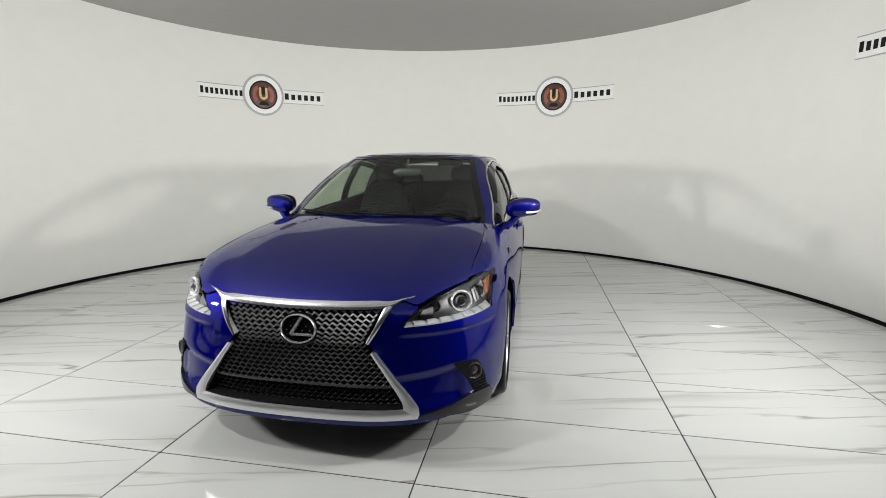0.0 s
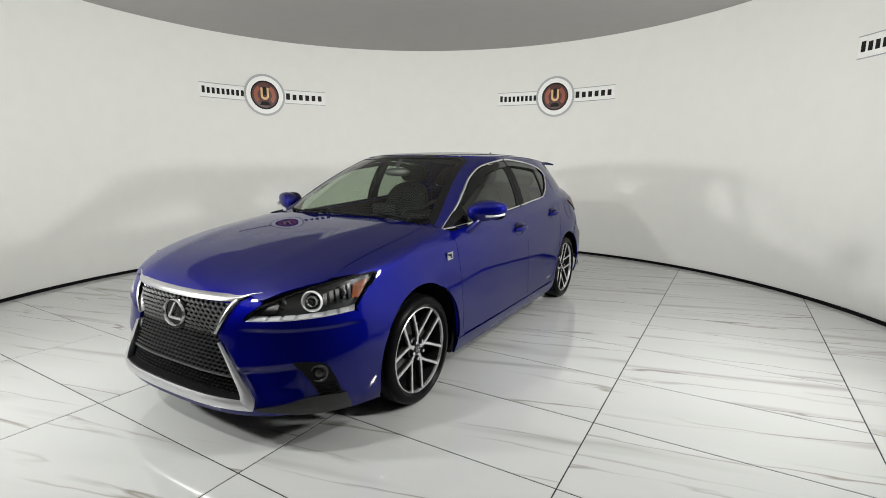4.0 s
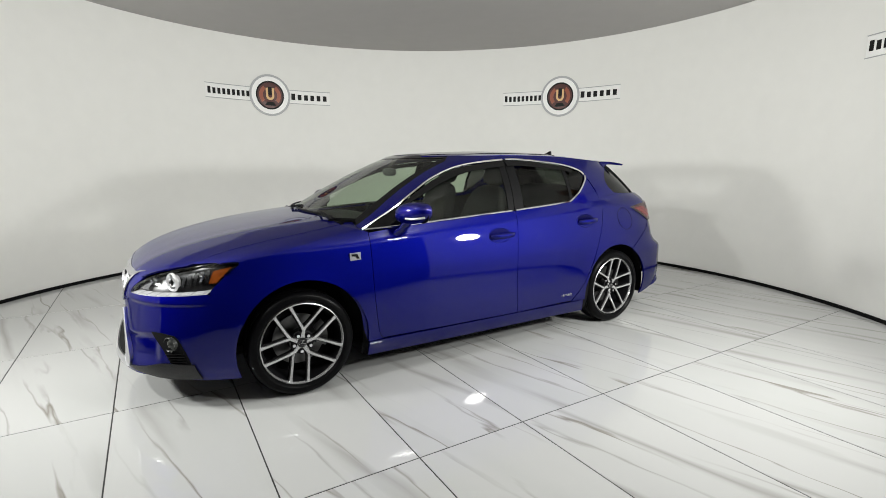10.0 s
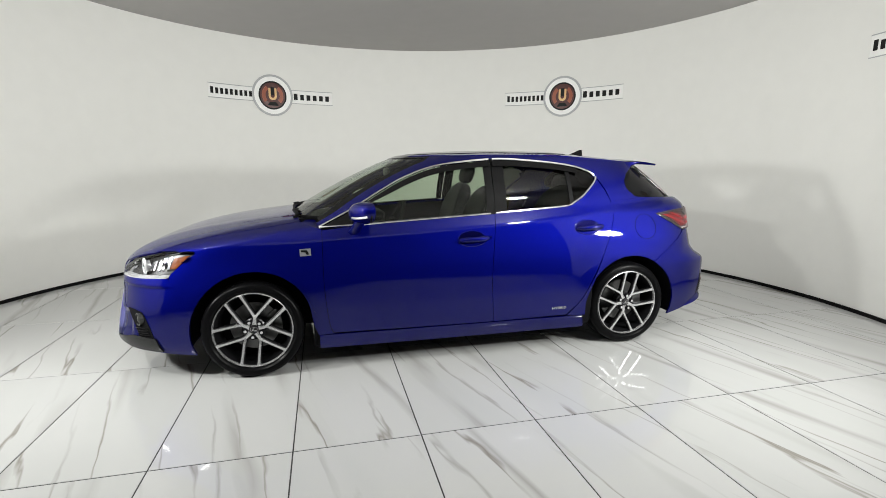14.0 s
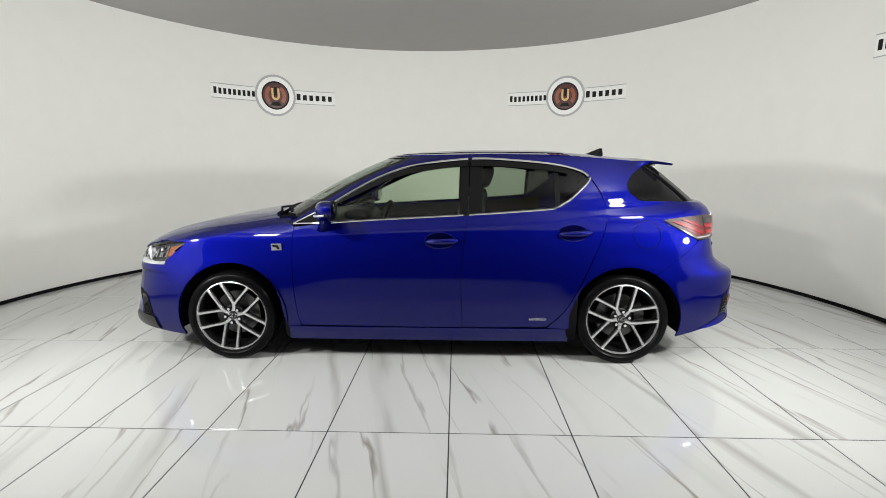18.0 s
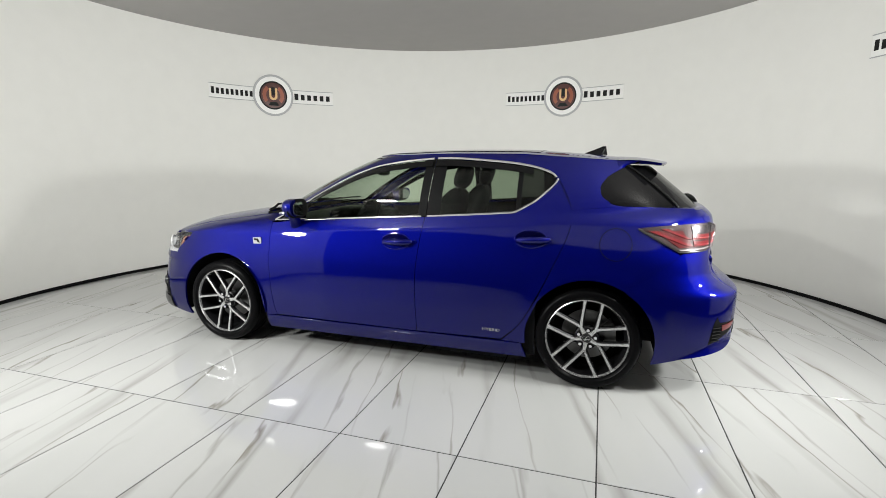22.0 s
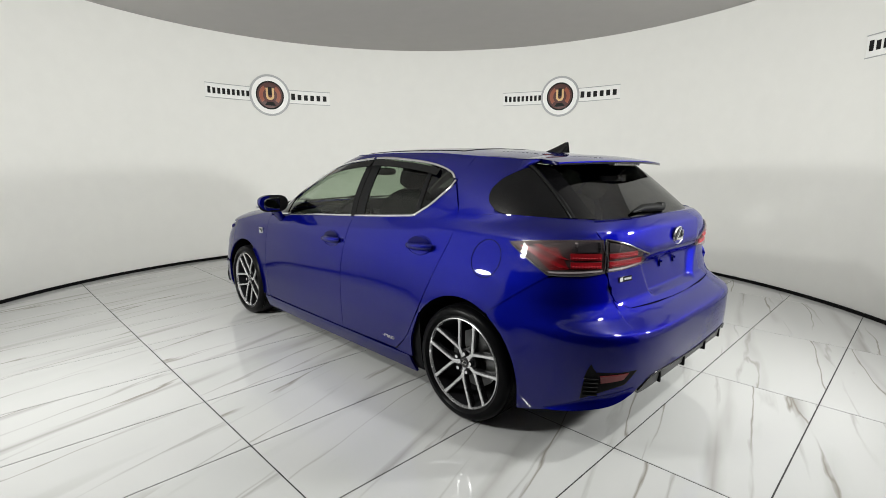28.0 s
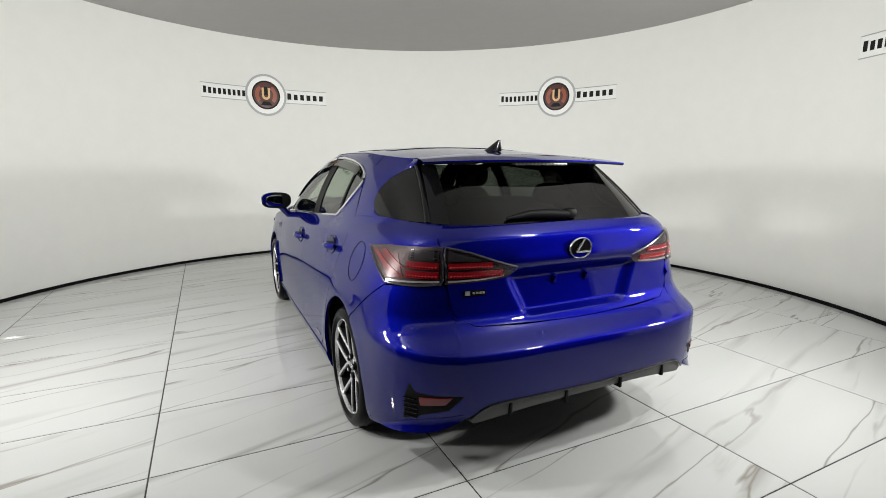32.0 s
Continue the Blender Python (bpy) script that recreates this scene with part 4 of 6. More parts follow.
for fl in (False, True):
    panel("corner", on_front, [(28.8, 0.235), (38, 0.222), (50, 0.19), CORNER_END[0]], [(24.5, 0.708), (26.2, 0.625), (34, 0.6297), (46, 0.6367), (54.8, 0.6435), flank_angle(1.662, 0.580, 1.2), CORNER_END[-1]],
          [(28.8, 0.235), (24, 0.40), (20.4, 0.50), (18.4, 0.56), (24.5, 0.708)], CORNER_END, BLUE, nu=70, nv=64, flip=fl, dent=dent_corner, sharp="tl", parent=bumper, label="blue painted bumper corner")
    panel("lamp_filler", on_front, [(26.3, 0.622), (27.1, 0.650), (30.9, 0.697)], [(24.5, 0.712), (27.5, 0.728), (31.2, 0.748)], [(26.3, 0.622), (24.5, 0.712)], [(30.9, 0.697), (31.2, 0.748)], BLUE, nu=12, nv=8, flip=fl, parent=bumper)
    # dark winglet under the fog lamp
    panel("splitter", on_front, [(29.8, 0.244), (37, 0.228), (43, 0.212), (52.5, 0.200)], [(29.8, 0.250), (37, 0.270), (43, 0.292), (51.0, 0.282)], [(29.8, 0.244), (29.8, 0.250)], [(52.5, 0.200), (51.0, 0.282)], WINGLET, nu=26, nv=8, d=0.012, thick=0.03, flip=fl, parent=bumper, label="dark grey winglet")
    pocket = panel("fog_pocket", on_front, [(44.8, 0.290), (50.2, 0.282)], [(38.6, 0.450), (42, 0.449), (46.0, 0.436), (47.2, 0.410)], [(44.8, 0.290), (42.2, 0.37), (38.6, 0.450)], [(50.2, 0.282), (48.8, 0.35), (47.2, 0.410)], DARK, nu=14, nv=14, d=0.003, thick=0.012, flip=fl, parent=bumper, label="black plastic fog lamp pocket", sharp="tblr")
    s = -1 if fl else 1
    c = on_front(np.array([[(44.6, 0.392)]]))[0, 0]
    c[1] *= s
    way = Vector((0.80, 0.55 * s, 0.0)).normalized()
    turn = Vector((0, 1, 0)).rotation_difference(way).to_matrix().to_4x4()
    bm = bmesh.new()
    lathe(bm, [(0.001, 0.006), (0.014, 0.003), (0.027, -0.006), (0.031, 0.003), (0.035, 0.006), (0.040, 0.003), (0.041, -0.02)], 28)
    part("fog_lamp", bm, FOG, pocket, "round dark glass fog lamp", at=Matrix.Translation(Vector(c) + way * 0.006) @ turn)
    bm = bmesh.new()
    for k in range(4):
        z = 0.30 + 0.014 * k
        g = on_front(np.stack([np.linspace(44.8 - k * 0.4, 49.4 - k * 0.25, 8), np.full(8, z)], -1))
        g[:, 1] *= s
        g[:, :2] += np.array([0.80, 0.55 * s]) * 0.009
        tube(bm, g, 0.003, 6)
    part("grid", bm, GLOSSBLACK, pocket)

# headlamps
def step_back(g):
    """Leans the upper edge of a strip inwards."""
    q = g.copy()
    q[..., :2] += (np.array((1.2, 0.0)) - g[..., :2]) * (0.045 * np.linspace(0, 1, len(g))[:, None, None])
    return q


for fl in (False, True):
    s = -1 if fl else 1
    kw = dict(flip=fl, parent=None)
    house = panel("headlamp", on_front, HL_LOW, HL_TOP, HL_IN, HL_OUT, LAMP_DARK, nu=30, nv=12, d=-0.035, thick=0, flip=fl, label="headlamp with clear lens, chrome projector and amber marker")
    lens = panel("lens", on_front, HL_LOW, HL_TOP, HL_IN, HL_OUT, LENS, nu=30, nv=12, d=0.001, thick=0.0, flip=fl, parent=house, label="clear lens")
    lens.visible_shadow = False
    panel("bezel", on_front, [(27.0, 0.629), (40, 0.636), (54.5, 0.647)], [(28.6, 0.644), (36, 0.645), (40, 0.650), (44, 0.656), (50, 0.656), (55.4, 0.668)], [(27.0, 0.629), (28.6, 0.644)], [(54.5, 0.647), (55.4, 0.668)], LAMP_SILVER, nu=40, nv=5, d=-0.003, thick=0.004, dent=step_back, flip=fl, parent=house, label="bright lower bezel")
    for k in range(5):
        a0 = 46.6 + 1.75 * k
        panel("facet", on_front, [(a0, 0.684 + 0.003 * k), (a0 + 0.9, 0.686 + 0.003 * k)], [(a0 - 0.2, 0.734 + 0.008 * k), (a0 + 0.9, 0.738 + 0.008 * k)], [(a0, 0.684 + 0.003 * k), (a0 - 0.2, 0.734 + 0.008 * k)], [(a0 + 0.9, 0.686 + 0.003 * k), (a0 + 0.9, 0.738 + 0.008 * k)], DARKCHROME, nu=4, nv=5, d=-0.018 + 0.006 * (k % 2), thick=0.006, flip=fl, parent=house, label="bright reflector facet")
    panel("rim", on_front, [(27.6, 0.648), (31.2, 0.690), (41, 0.747), (48, 0.773), (57, 0.794), (62.8, 0.792)], [(27.5, 0.650), (31.1, 0.694), (41, 0.752), (48, 0.778), (57, 0.800), (63.2, 0.797)], [(27.6, 0.648), (27.5, 0.650)], [(62.8, 0.792), (63.2, 0.797)], GLOSSBLACK, nu=30, nv=3, d=-0.001, thick=0.01, flip=fl, parent=house)
    panel("marker", on_front, [(54.6, 0.700), (56.8, 0.700)], [(55.4, 0.762), (61.0, 0.779)], [(54.6, 0.700), (55.4, 0.762)], [(56.8, 0.700), (61.0, 0.779)], AMBER, nu=8, nv=8, d=-0.018, thick=0.01, flip=fl, parent=house, label="amber side marker")
    for a, z, r, m in ((43.2, 0.702, 0.050, SATIN), (50.4, 0.724, 0.030, SATIN), (35.5, 0.694, 0.026, SATIN)):
        c = on_front(np.array([[(a, z)]]))[0, 0]
        c[1] *= s
        way = Vector((0.9, 0.42 * s, 0.0)).normalized()
        turn = Vector((0, 1, 0)).rotation_difference(way).to_matrix().to_4x4()
        bm = bmesh.new()
        lathe(bm, [(r * 0.66, -0.030), (r * 0.74, -0.010), (r * 0.83, 0.002), (r * 0.91, 0.006), (r * 0.98, 0.002), (r, -0.006)], 32)
        part("reflector", bm, LAMP_RING if r > 0.04 else DARKCHROME, house, "chrome ringed projector", at=Matrix.Translation(Vector(c) - way * (0.014 if r > 0.04 else 0.024)) @ turn)
        bm = bmesh.new()
        lathe(bm, [(0.001, 0.010), (r * 0.3, 0.007), (r * 0.5, 0.000), (r * 0.64, -0.012)], 24)
        if r > 0.04:
            eye = bmesh.new()
            lathe(eye, [(r * 0.36, 0.004), (r * 0.44, 0.009), (r * 0.50, 0.004), (r * 0.52, -0.006)], 28)
            part("eye_ring", eye, CHROME, house, "thin chrome ring round the projector glass", at=Matrix.Translation(Vector(c) - way * 0.018) @ turn)
        part("projector", bm, GLOSSBLACK, house, at=Matrix.Translation(Vector(c) - way * (0.020 if r > 0.04 else 0.032)) @ turn)
    for k in range(7):
        a0 = 29.5 + 3.5 * k
        z0 = float(np.interp(a0, [27, 40, 54.5], [0.633, 0.639, 0.650]))
        panel("cell", on_front, [(a0, z0), (a0 + 2.6, z0 + 0.0012)], [(a0 + 0.2, z0 + 0.010), (a0 + 2.8, z0 + 0.0112)], [(a0, z0), (a0 + 0.2, z0 + 0.010)], [(a0 + 2.6, z0 + 0.0012), (a0 + 2.8, z0 + 0.0112)], LAMP_RING, nu=5, nv=3, d=-0.001, thick=0.006, dent=step_back, flip=fl, parent=house, label="bright running light cell")
    # small inner reflector
    panel("facet", on_front, [(30.6, 0.660), (34.6, 0.662)], [(32.2, 0.694), (35.2, 0.704)], [(30.6, 0.660), (32.2, 0.694)], [(34.6, 0.662), (35.2, 0.704)], DARKCHROME, nu=6, nv=5, d=-0.020, thick=0.008, flip=fl, parent=house, label="small bright inner reflector")


def nose_at(y, z, d):
    """A place d in front of the nose at (y, z)."""
    a = np.degrees(np.arctan2(y, 0.93))
    for _ in range(6):
        p = on_front(np.stack([a, z], -1))
        a = np.degrees(np.arctan2(y, p[..., 0] - 1.2))
    p = on_front(np.stack([a, z], -1))
    p[..., 0] += d
    return p


def build_grille():
    grille = empty("grille")
    grille.parent = car
    grille["label"] = "black spindle grille with wavy mesh and chrome frame"
    half = lambda z: np.interp(z, [0.262, 0.30, 0.52, 0.56, 0.70], [0.475, 0.465, 0.315, 0.29, 0.365])
    # backing
    Z = np.linspace(0.262, 0.705, 24)
    g = np.stack([nose_at(half(Z) * k, Z, -0.05) for k in np.linspace(-1.04, 1.04, 33)])
    bm = bmesh.new()
    sheet(bm, g, 0, mid=NOSE_MID)
    part("backing", bm, DARK, grille)
    # wavy bars, finer below; upper rows coloured paler for the lamps they reflect
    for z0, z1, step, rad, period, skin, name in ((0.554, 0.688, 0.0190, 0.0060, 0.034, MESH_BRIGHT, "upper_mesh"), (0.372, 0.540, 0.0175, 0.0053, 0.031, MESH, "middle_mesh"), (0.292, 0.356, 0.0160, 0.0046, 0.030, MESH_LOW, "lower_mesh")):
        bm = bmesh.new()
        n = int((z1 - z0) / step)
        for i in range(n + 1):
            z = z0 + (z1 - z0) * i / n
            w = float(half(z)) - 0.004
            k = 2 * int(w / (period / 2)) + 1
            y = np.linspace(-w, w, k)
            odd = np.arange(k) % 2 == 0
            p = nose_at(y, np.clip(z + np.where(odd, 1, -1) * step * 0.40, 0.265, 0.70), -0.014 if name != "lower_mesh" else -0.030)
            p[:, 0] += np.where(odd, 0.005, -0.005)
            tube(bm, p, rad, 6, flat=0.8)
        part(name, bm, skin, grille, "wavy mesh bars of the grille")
    # ledge between the middle and the lower mesh
    g = np.stack([nose_at(np.linspace(-1, 1, 41) * (half(np.full(41, z)) - 0.002), np.full(41, z), d) for z, d in ((0.372, -0.010), (0.364, -0.010), (0.356, -0.034))])
    bm = bmesh.new()
    sheet(bm, g, 0.006, mid=NOSE_MID)
    part("ledge", bm, MESH, grille, "black ledge across the grille")
    g = np.stack([nose_at(np.linspace(-1, 1, 41) * half(np.full(41, 0.29)), np.full(41, z), d) for z, d in ((0.283, 0.004), (0.287, -0.012), (0.292, -0.045))])
    bm = bmesh.new()
    sheet(bm, g, 0.004, mid=(1.2, 0, 0.1))
    part("ledge", bm, BLACK, grille, "black ledge behind the chin bar")
    # frame: top bar and its arms
    def ribbon(name, outer, inner, material, d, thick, n=40, label="", sharp=False):
        f = line if sharp else spline
        a, b = f(outer, n), f(inner, n)
        g = np.stack([a + (b - a) * k for k in np.linspace(0, 1, 6)])
        q = push(on_front(g), d, NOSE_MID)
        crown = np.sin(np.linspace(0, np.pi, 6))[:, None, None] * 0.004
        q = push(q, 0.0, NOSE_MID) + (q - push(q, -1.0, NOSE_MID)) * crown
        bm = bmesh.new()
        sheet(bm, q, thick, mid=NOSE_MID)
        return part(name, bm, material, grille, label)

    ribbon("top_bar", [(-31.0, 0.741), (-28, 0.735), (-24, 0.728), (-10, 0.722), (0, 0.720), (10, 0.722), (24, 0.728), (28, 0.735), (31.0, 0.741)], [(-30.6, 0.737), (-27, 0.722), (-23, 0.700), (-10, 0.690), (0, 0.687), (10, 0.690), (23, 0.700), (27, 0.722), (30.6, 0.737)], BRIGHTBAR, 0.007, 0.03, 70, "bright satin bar over the grille")
    for s in (1, -1):
        ribbon("arm", [(25.0 * s, 0.712), (22.4 * s, 0.655), (18.5 * s, 0.556)], [(22.6 * s, 0.702), (20.9 * s, 0.655), (17.8 * s, 0.560)], BRIGHTBAR, 0.006, 0.03, 20, "bright satin arm of the grille frame")
        ribbon("blade", [(20.0 * s, 0.522), (24.3 * s, 0.42), (29.4 * s, 0.290), (29.2 * s, 0.238)], [(18.9 * s, 0.517), (22.3 * s, 0.42), (25.8 * s, 0.31), (26.2 * s, 0.238)], SATIN, 0.010, 0.03, 30, "satin silver side blade")
    ribbon("chin", [(-29.2, 0.238), (-15, 0.234), (0, 0.232), (15, 0.234), (29.2, 0.238)], [(-26, 0.282), (-15, 0.278), (0, 0.276), (15, 0.278), (26, 0.282)], SATIN, 0.011, 0.03, 60, "satin silver chin bar")
    # emblem: ring with a slanted mark
    badge = empty("emblem")
    badge.parent = grille
    c = nose_at(np.array([0.0]), np.array([0.606]), -0.006)[0]
    badge.matrix_basis = Matrix.Translation(c)
    return grille, badge, c


grille, badge, badge_at = build_grille()


def emblem(name, parent, at, w, h, d=0.012, back=True):
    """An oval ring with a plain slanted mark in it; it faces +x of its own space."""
    bm = bmesh.new()
    n = 40
    rings = []
    for k in range(n):
        t = 2 * math.pi * k / n
        ring = []
        for q, e in ((0.88, 0.0), (0.895, d * 0.6), (0.94, d), (0.985, d * 0.6), (1.0, 0.0)):
            ring.append(bm.verts.new((e, w * q * math.cos(t), h * q * math.sin(t))))
        rings.append(ring)
    for a, b in zip(rings, rings[1:] + rings[:1]):
        for j in range(4):
            bm.faces.new((a[j], b[j], b[j + 1], a[j + 1]))
    place = lambda a, b, e: (e + 0.001, a * w, b * h)
    prism(bm, [(0.27, 0.82), (0.14, 0.82), (-0.44, -0.30), (-0.32, -0.40), (-0.24, -0.26)], d * 0.9, place)
    prism(bm, [(-0.38, -0.42), (0.80, -0.42), (0.74, -0.27), (-0.27, -0.27)], d * 0.9, place)
    fix_normals(bm)
    ob = part(name, bm, EMBLEM, parent, "chrome oval ring with a slanted mark", at=at)
    if back:
        bm = bmesh.new()
        v = [bm.verts.new((0.001, w * 0.86 * math.cos(2 * math.pi * k / n), h * 0.86 * math.sin(2 * math.pi * k / n))) for k in range(n)]
        bm.faces.new(v)
        part("backing", bm, GLOSSBLACK, ob)
    return ob


bpy.data.objects.remove(badge)
front_mark = emblem("emblem", grille, Matrix.Translation(badge_at) @ pose(0, 0, 0, 0, -6, 0), 0.085, 0.066)
bm = bmesh.new()
rings = []
for q, e in ((0.90, -0.004), (1.0, -0.001), (1.10, -0.004), (1.16, -0.014), (1.17, -0.030)):
    rings.append([bm.verts.new((e, 0.085 * q * math.cos(2 * math.pi * k / 40), 0.066 * q * math.sin(2 * math.pi * k / 40) - 0.004 * (q > 0.95))) for k in range(40)])
for p, q in zip(rings, rings[1:]):
    for k in range(40):
        bm.faces.new((p[k], p[(k + 1) % 40], q[(k + 1) % 40], q[k]))
fix_normals(bm)
part("dish", bm, GLOSSBLACK, front_mark, "glossy black dish round the emblem")

# tail: tailgate, bumper, lamps, spoiler
TAIL_MID = (-1.2, 0, 0.7)


def dent_plate(g):
    """The number plate hollow of the tailgate."""
    y, z = np.abs(g[..., 1]), g[..., 2]
    half = np.interp(z, [0.70, 0.86], [0.285, 0.36])
    k = step01(half - y, -0.010, 0.045) * step01(z, 0.684, 0.716) * step01(-z, -0.878, -0.848)
    ridge = 0.012 * np.exp(-((z - 0.915) / 0.03) ** 2)
    g = g.copy()
    g[..., 0] += 0.026 * k - ridge * step01(-y, -0.40, -0.28)
    return g


def flare(g):
    """Leans the lower edge of a sheet outwards."""
    ends = np.abs(np.sin(np.linspace(0.0, math.pi, g.shape[1])))[None, :, None] ** 0.7
    return push(g, 0.002, TAIL_MID) + (push(g, 0.017, TAIL_MID) - g) * np.linspace(1, 0, len(g))[:, None, None] ** 1.5 * ends


gate = panel("tailgate", on_rear, [(-32.5, 0.680), (0, 0.664), (32.5, 0.680)], [(-44, 1.052), (-24, 1.062), (0, 1.066), (24, 1.062), (44, 1.052)],
             [(-32.5, 0.680), (-37.3, 0.725), (-39.4, 0.84), (-41, 0.98), (-44, 1.052)], [(32.5, 0.680), (37.3, 0.725), (39.4, 0.84), (41, 0.98), (44, 1.052)], BLUE, nu=110, nv=64, dent=dent_plate, thick=0.012, label="blue tailgate with an empty number plate hollow")
TAIL_END = arch_edge(-1.305, -1, ARCH_R, (0.195, 0.32, 0.44, 0.54, 0.612), -1.2)
rb = panel("rear_bumper", on_rear, [(0, 0.398), (18, 0.406), (28, 0.402), (33.5, 0.354), (40, 0.306), (48, 0.278), TAIL_END[0]], [(0, 0.6615), (20, 0.6665), (32.6, 0.6775), (37.7, 0.719), (39.8, 0.840), (54, 0.826), TAIL_END[-1]],
           [(0, 0.398), (0, 0.6615)], TAIL_END, BLUE, nu=90, nv=64, mirror=True, sharp="t", thick=0.012)
for fl in (False, True):
    panel("gate_flange", on_rear, [(31, 0.650), (42, 0.690)], [(31, 0.700), (42, 0.860)], [(31, 0.650), (31, 0.700)], [(42, 0.690), (42, 0.860)], BLUE, nu=12, nv=12, d=-0.010, thick=0.003, flip=fl, parent=rb)
# diffuser and fins
dif = panel("diffuser", on_rear, [(-32.5, 0.322), (-20, 0.352), (0, 0.358), (20, 0.352), (32.5, 0.322)], [(-33.5, 0.340), (-28.5, 0.396), (-18, 0.402), (0, 0.394), (18, 0.402), (28.5, 0.396), (33.5, 0.340)], [(-32.5, 0.322), (-33.5, 0.340)], [(32.5, 0.322), (33.5, 0.340)], DIFFUSER, nu=60, nv=8, d=-0.006, thick=0.06, parent=rb, label="dark grey diffuser under the rear bumper")
bm = bmesh.new()
rim_path = spline([(-33.2, 0.346), (-28.5, 0.398), (-18, 0.404), (0, 0.396), (18, 0.404), (28.5, 0.398), (33.2, 0.346)], 50)
tube(bm, push(on_rear(np.stack([rim_path, rim_path + (0, 0.004)])), 0.001, TAIL_MID)[0], 0.0045, 6)
part("rim_line", bm, GUNMETAL, dif, "thin grey edge of the diffuser")
for y in (-0.42, -0.15, 0.15, 0.42):
    bm = bmesh.new()
    x = float(on_rear(np.array([[(math.degrees(math.atan2(y, 0.9)), 0.33)]]))[0, 0][0])
    box(bm, x + 0.034, y, 0.364, 0.085, 0.014, 0.050, 0.004)
    part("fin", bm, BLACK, dif)
for fl in (False, True):
    s = -1 if fl else 1
    pk = panel("reflector_pocket", on_rear, [(37.2, 0.390), (42, 0.366), (47.2, 0.326)], [(34.2, 0.446), (39, 0.447), (44.2, 0.452), (45.2, 0.488)], [(37.2, 0.390), (34.2, 0.446)], [(47.2, 0.326), (46.3, 0.44), (45.2, 0.488)], BLACK, nu=20, nv=12, d=0.001, thick=0.012, flip=fl, parent=rb, sharp="t", label="black plastic rear reflector pocket")
    panel("reflector", on_rear, [(37.9, 0.414), (43.0, 0.404)], [(36.6, 0.441), (43.2, 0.436)], [(37.9, 0.414), (36.6, 0.441)], [(43.0, 0.404), (43.2, 0.436)], REFLECTOR, nu=8, nv=5, d=0.005, thick=0.008, flip=fl, parent=pk, label="red reflector")
    for k in range(5):
        bm = bmesh.new()
        z = 0.350 + 0.019 * k
        p = push(on_rear(np.stack([np.stack([np.linspace(43.6, 46.6, 6), np.full(6, z + q)], -1) for q in (0, 0.006)])), 0.005, TAIL_MID)[0]
        p[:, 1] *= s
        tube(bm, p, 0.0035, 6)
        part("slat", bm, GLOSSBLACK, pk)
    panel("lip", on_rear, [(33.8, 0.352), (40, 0.306), (46, 0.283), (55, 0.245)], [(34.6, 0.368), (40, 0.352), (46, 0.326), (55, 0.250)], [(33.8, 0.352), (34.6, 0.368)], [(55, 0.245), (55, 0.250)], BLUE, nu=24, nv=8, dent=flare, thick=0.02, flip=fl, parent=rb, label="blue flared lip of the bumper corner")
    # lamp on the quarter and lamp on the tailgate
    for outer, lo, hi, li, ri in (
        (True, [(40.6, 0.846), (46, 0.838), (55.0, 0.836)], [(40.6, 0.985), (48, 0.983), (57, 0.974), (66.5, 0.956)], [(40.6, 0.846), (40.6, 0.985)], [(55.0, 0.836), (60, 0.890), (66.5, 0.956)]),
        (False, [(22.0, 0.894), (24.6, 0.862), (32, 0.850), (39.8, 0.846)], [(22.0, 0.900), (27, 0.924), (34, 0.964), (39.8, 0.985)], [(22.0, 0.894), (22.0, 0.900)], [(39.8, 0.846), (39.8, 0.985)]),
    ):
        def seg(name, lo, hi, material, d, label="", nu=14, nv=5):
            return panel(name, on_rear, lo, hi, [lo[0], hi[0]], [lo[-1], hi[-1]], material, nu=nu, nv=nv, d=d, thick=0.005, flip=fl, parent=base, label=label)

        base = panel("tail_lamp", on_rear, lo, hi, li, ri, LAMP_GREY, nu=24, nv=12, d=0.002, thick=0.014, flip=fl, parent=car if outer else gate, label="smoked red tail lamp")
        edge = np.concatenate([spline(lo, 20), spline(ri, 12)[1:], spline(hi, 20)[::-1][1:], spline(li, 8)[::-1][1:]])
        rim = push(on_rear(np.stack([edge, edge + (0, 0.003)])), 0.004, TAIL_MID)[0]
        rim[:, 1] *= s
        bm = bmesh.new()
        tube(bm, rim, 0.0055, 8)
        part("lamp_frame", bm, LAMP_FRAME, base, "smoked grey frame of the lamp")
        lens = panel("lens", on_rear, lo, hi, li, ri, REDLENS, nu=24, nv=12, d=0.013, thick=0.0, flip=fl, parent=base, label="smoked clear lens")
        lens.visible_shadow = False
        if outer:
            seg("dark_cell", [(41.4, 0.934), (49, 0.932)], [(41.4, 0.976), (49, 0.974)], LAMP_FRAME, 0.006, "smoked dark lamp cell")
            seg("red_field", [(49.8, 0.862), (54.6, 0.856)], [(52.5, 0.950), (61.0, 0.944)], REFLECTOR, 0.004, "deep red lamp field", 8, 8)
            seg("silver_strip", [(41.2, 0.850), (54.5, 0.842)], [(41.2, 0.857), (55.0, 0.849)], LAMP_SILVER, 0.005, "thin bright strip")
            for a in (41.8, 47.6):
                for z in (0.938, 0.948, 0.958, 0.968):
                    seg("tick", [(a, z), (a + 0.7, z)], [(a, z + 0.005), (a + 0.7, z + 0.005)], DARKCHROME, 0.009, "small bright lamp cell", 3, 3)
            rows = ((41.4, 49.4, 0.900, 0.928), (41.4, 49.4, 0.864, 0.892))
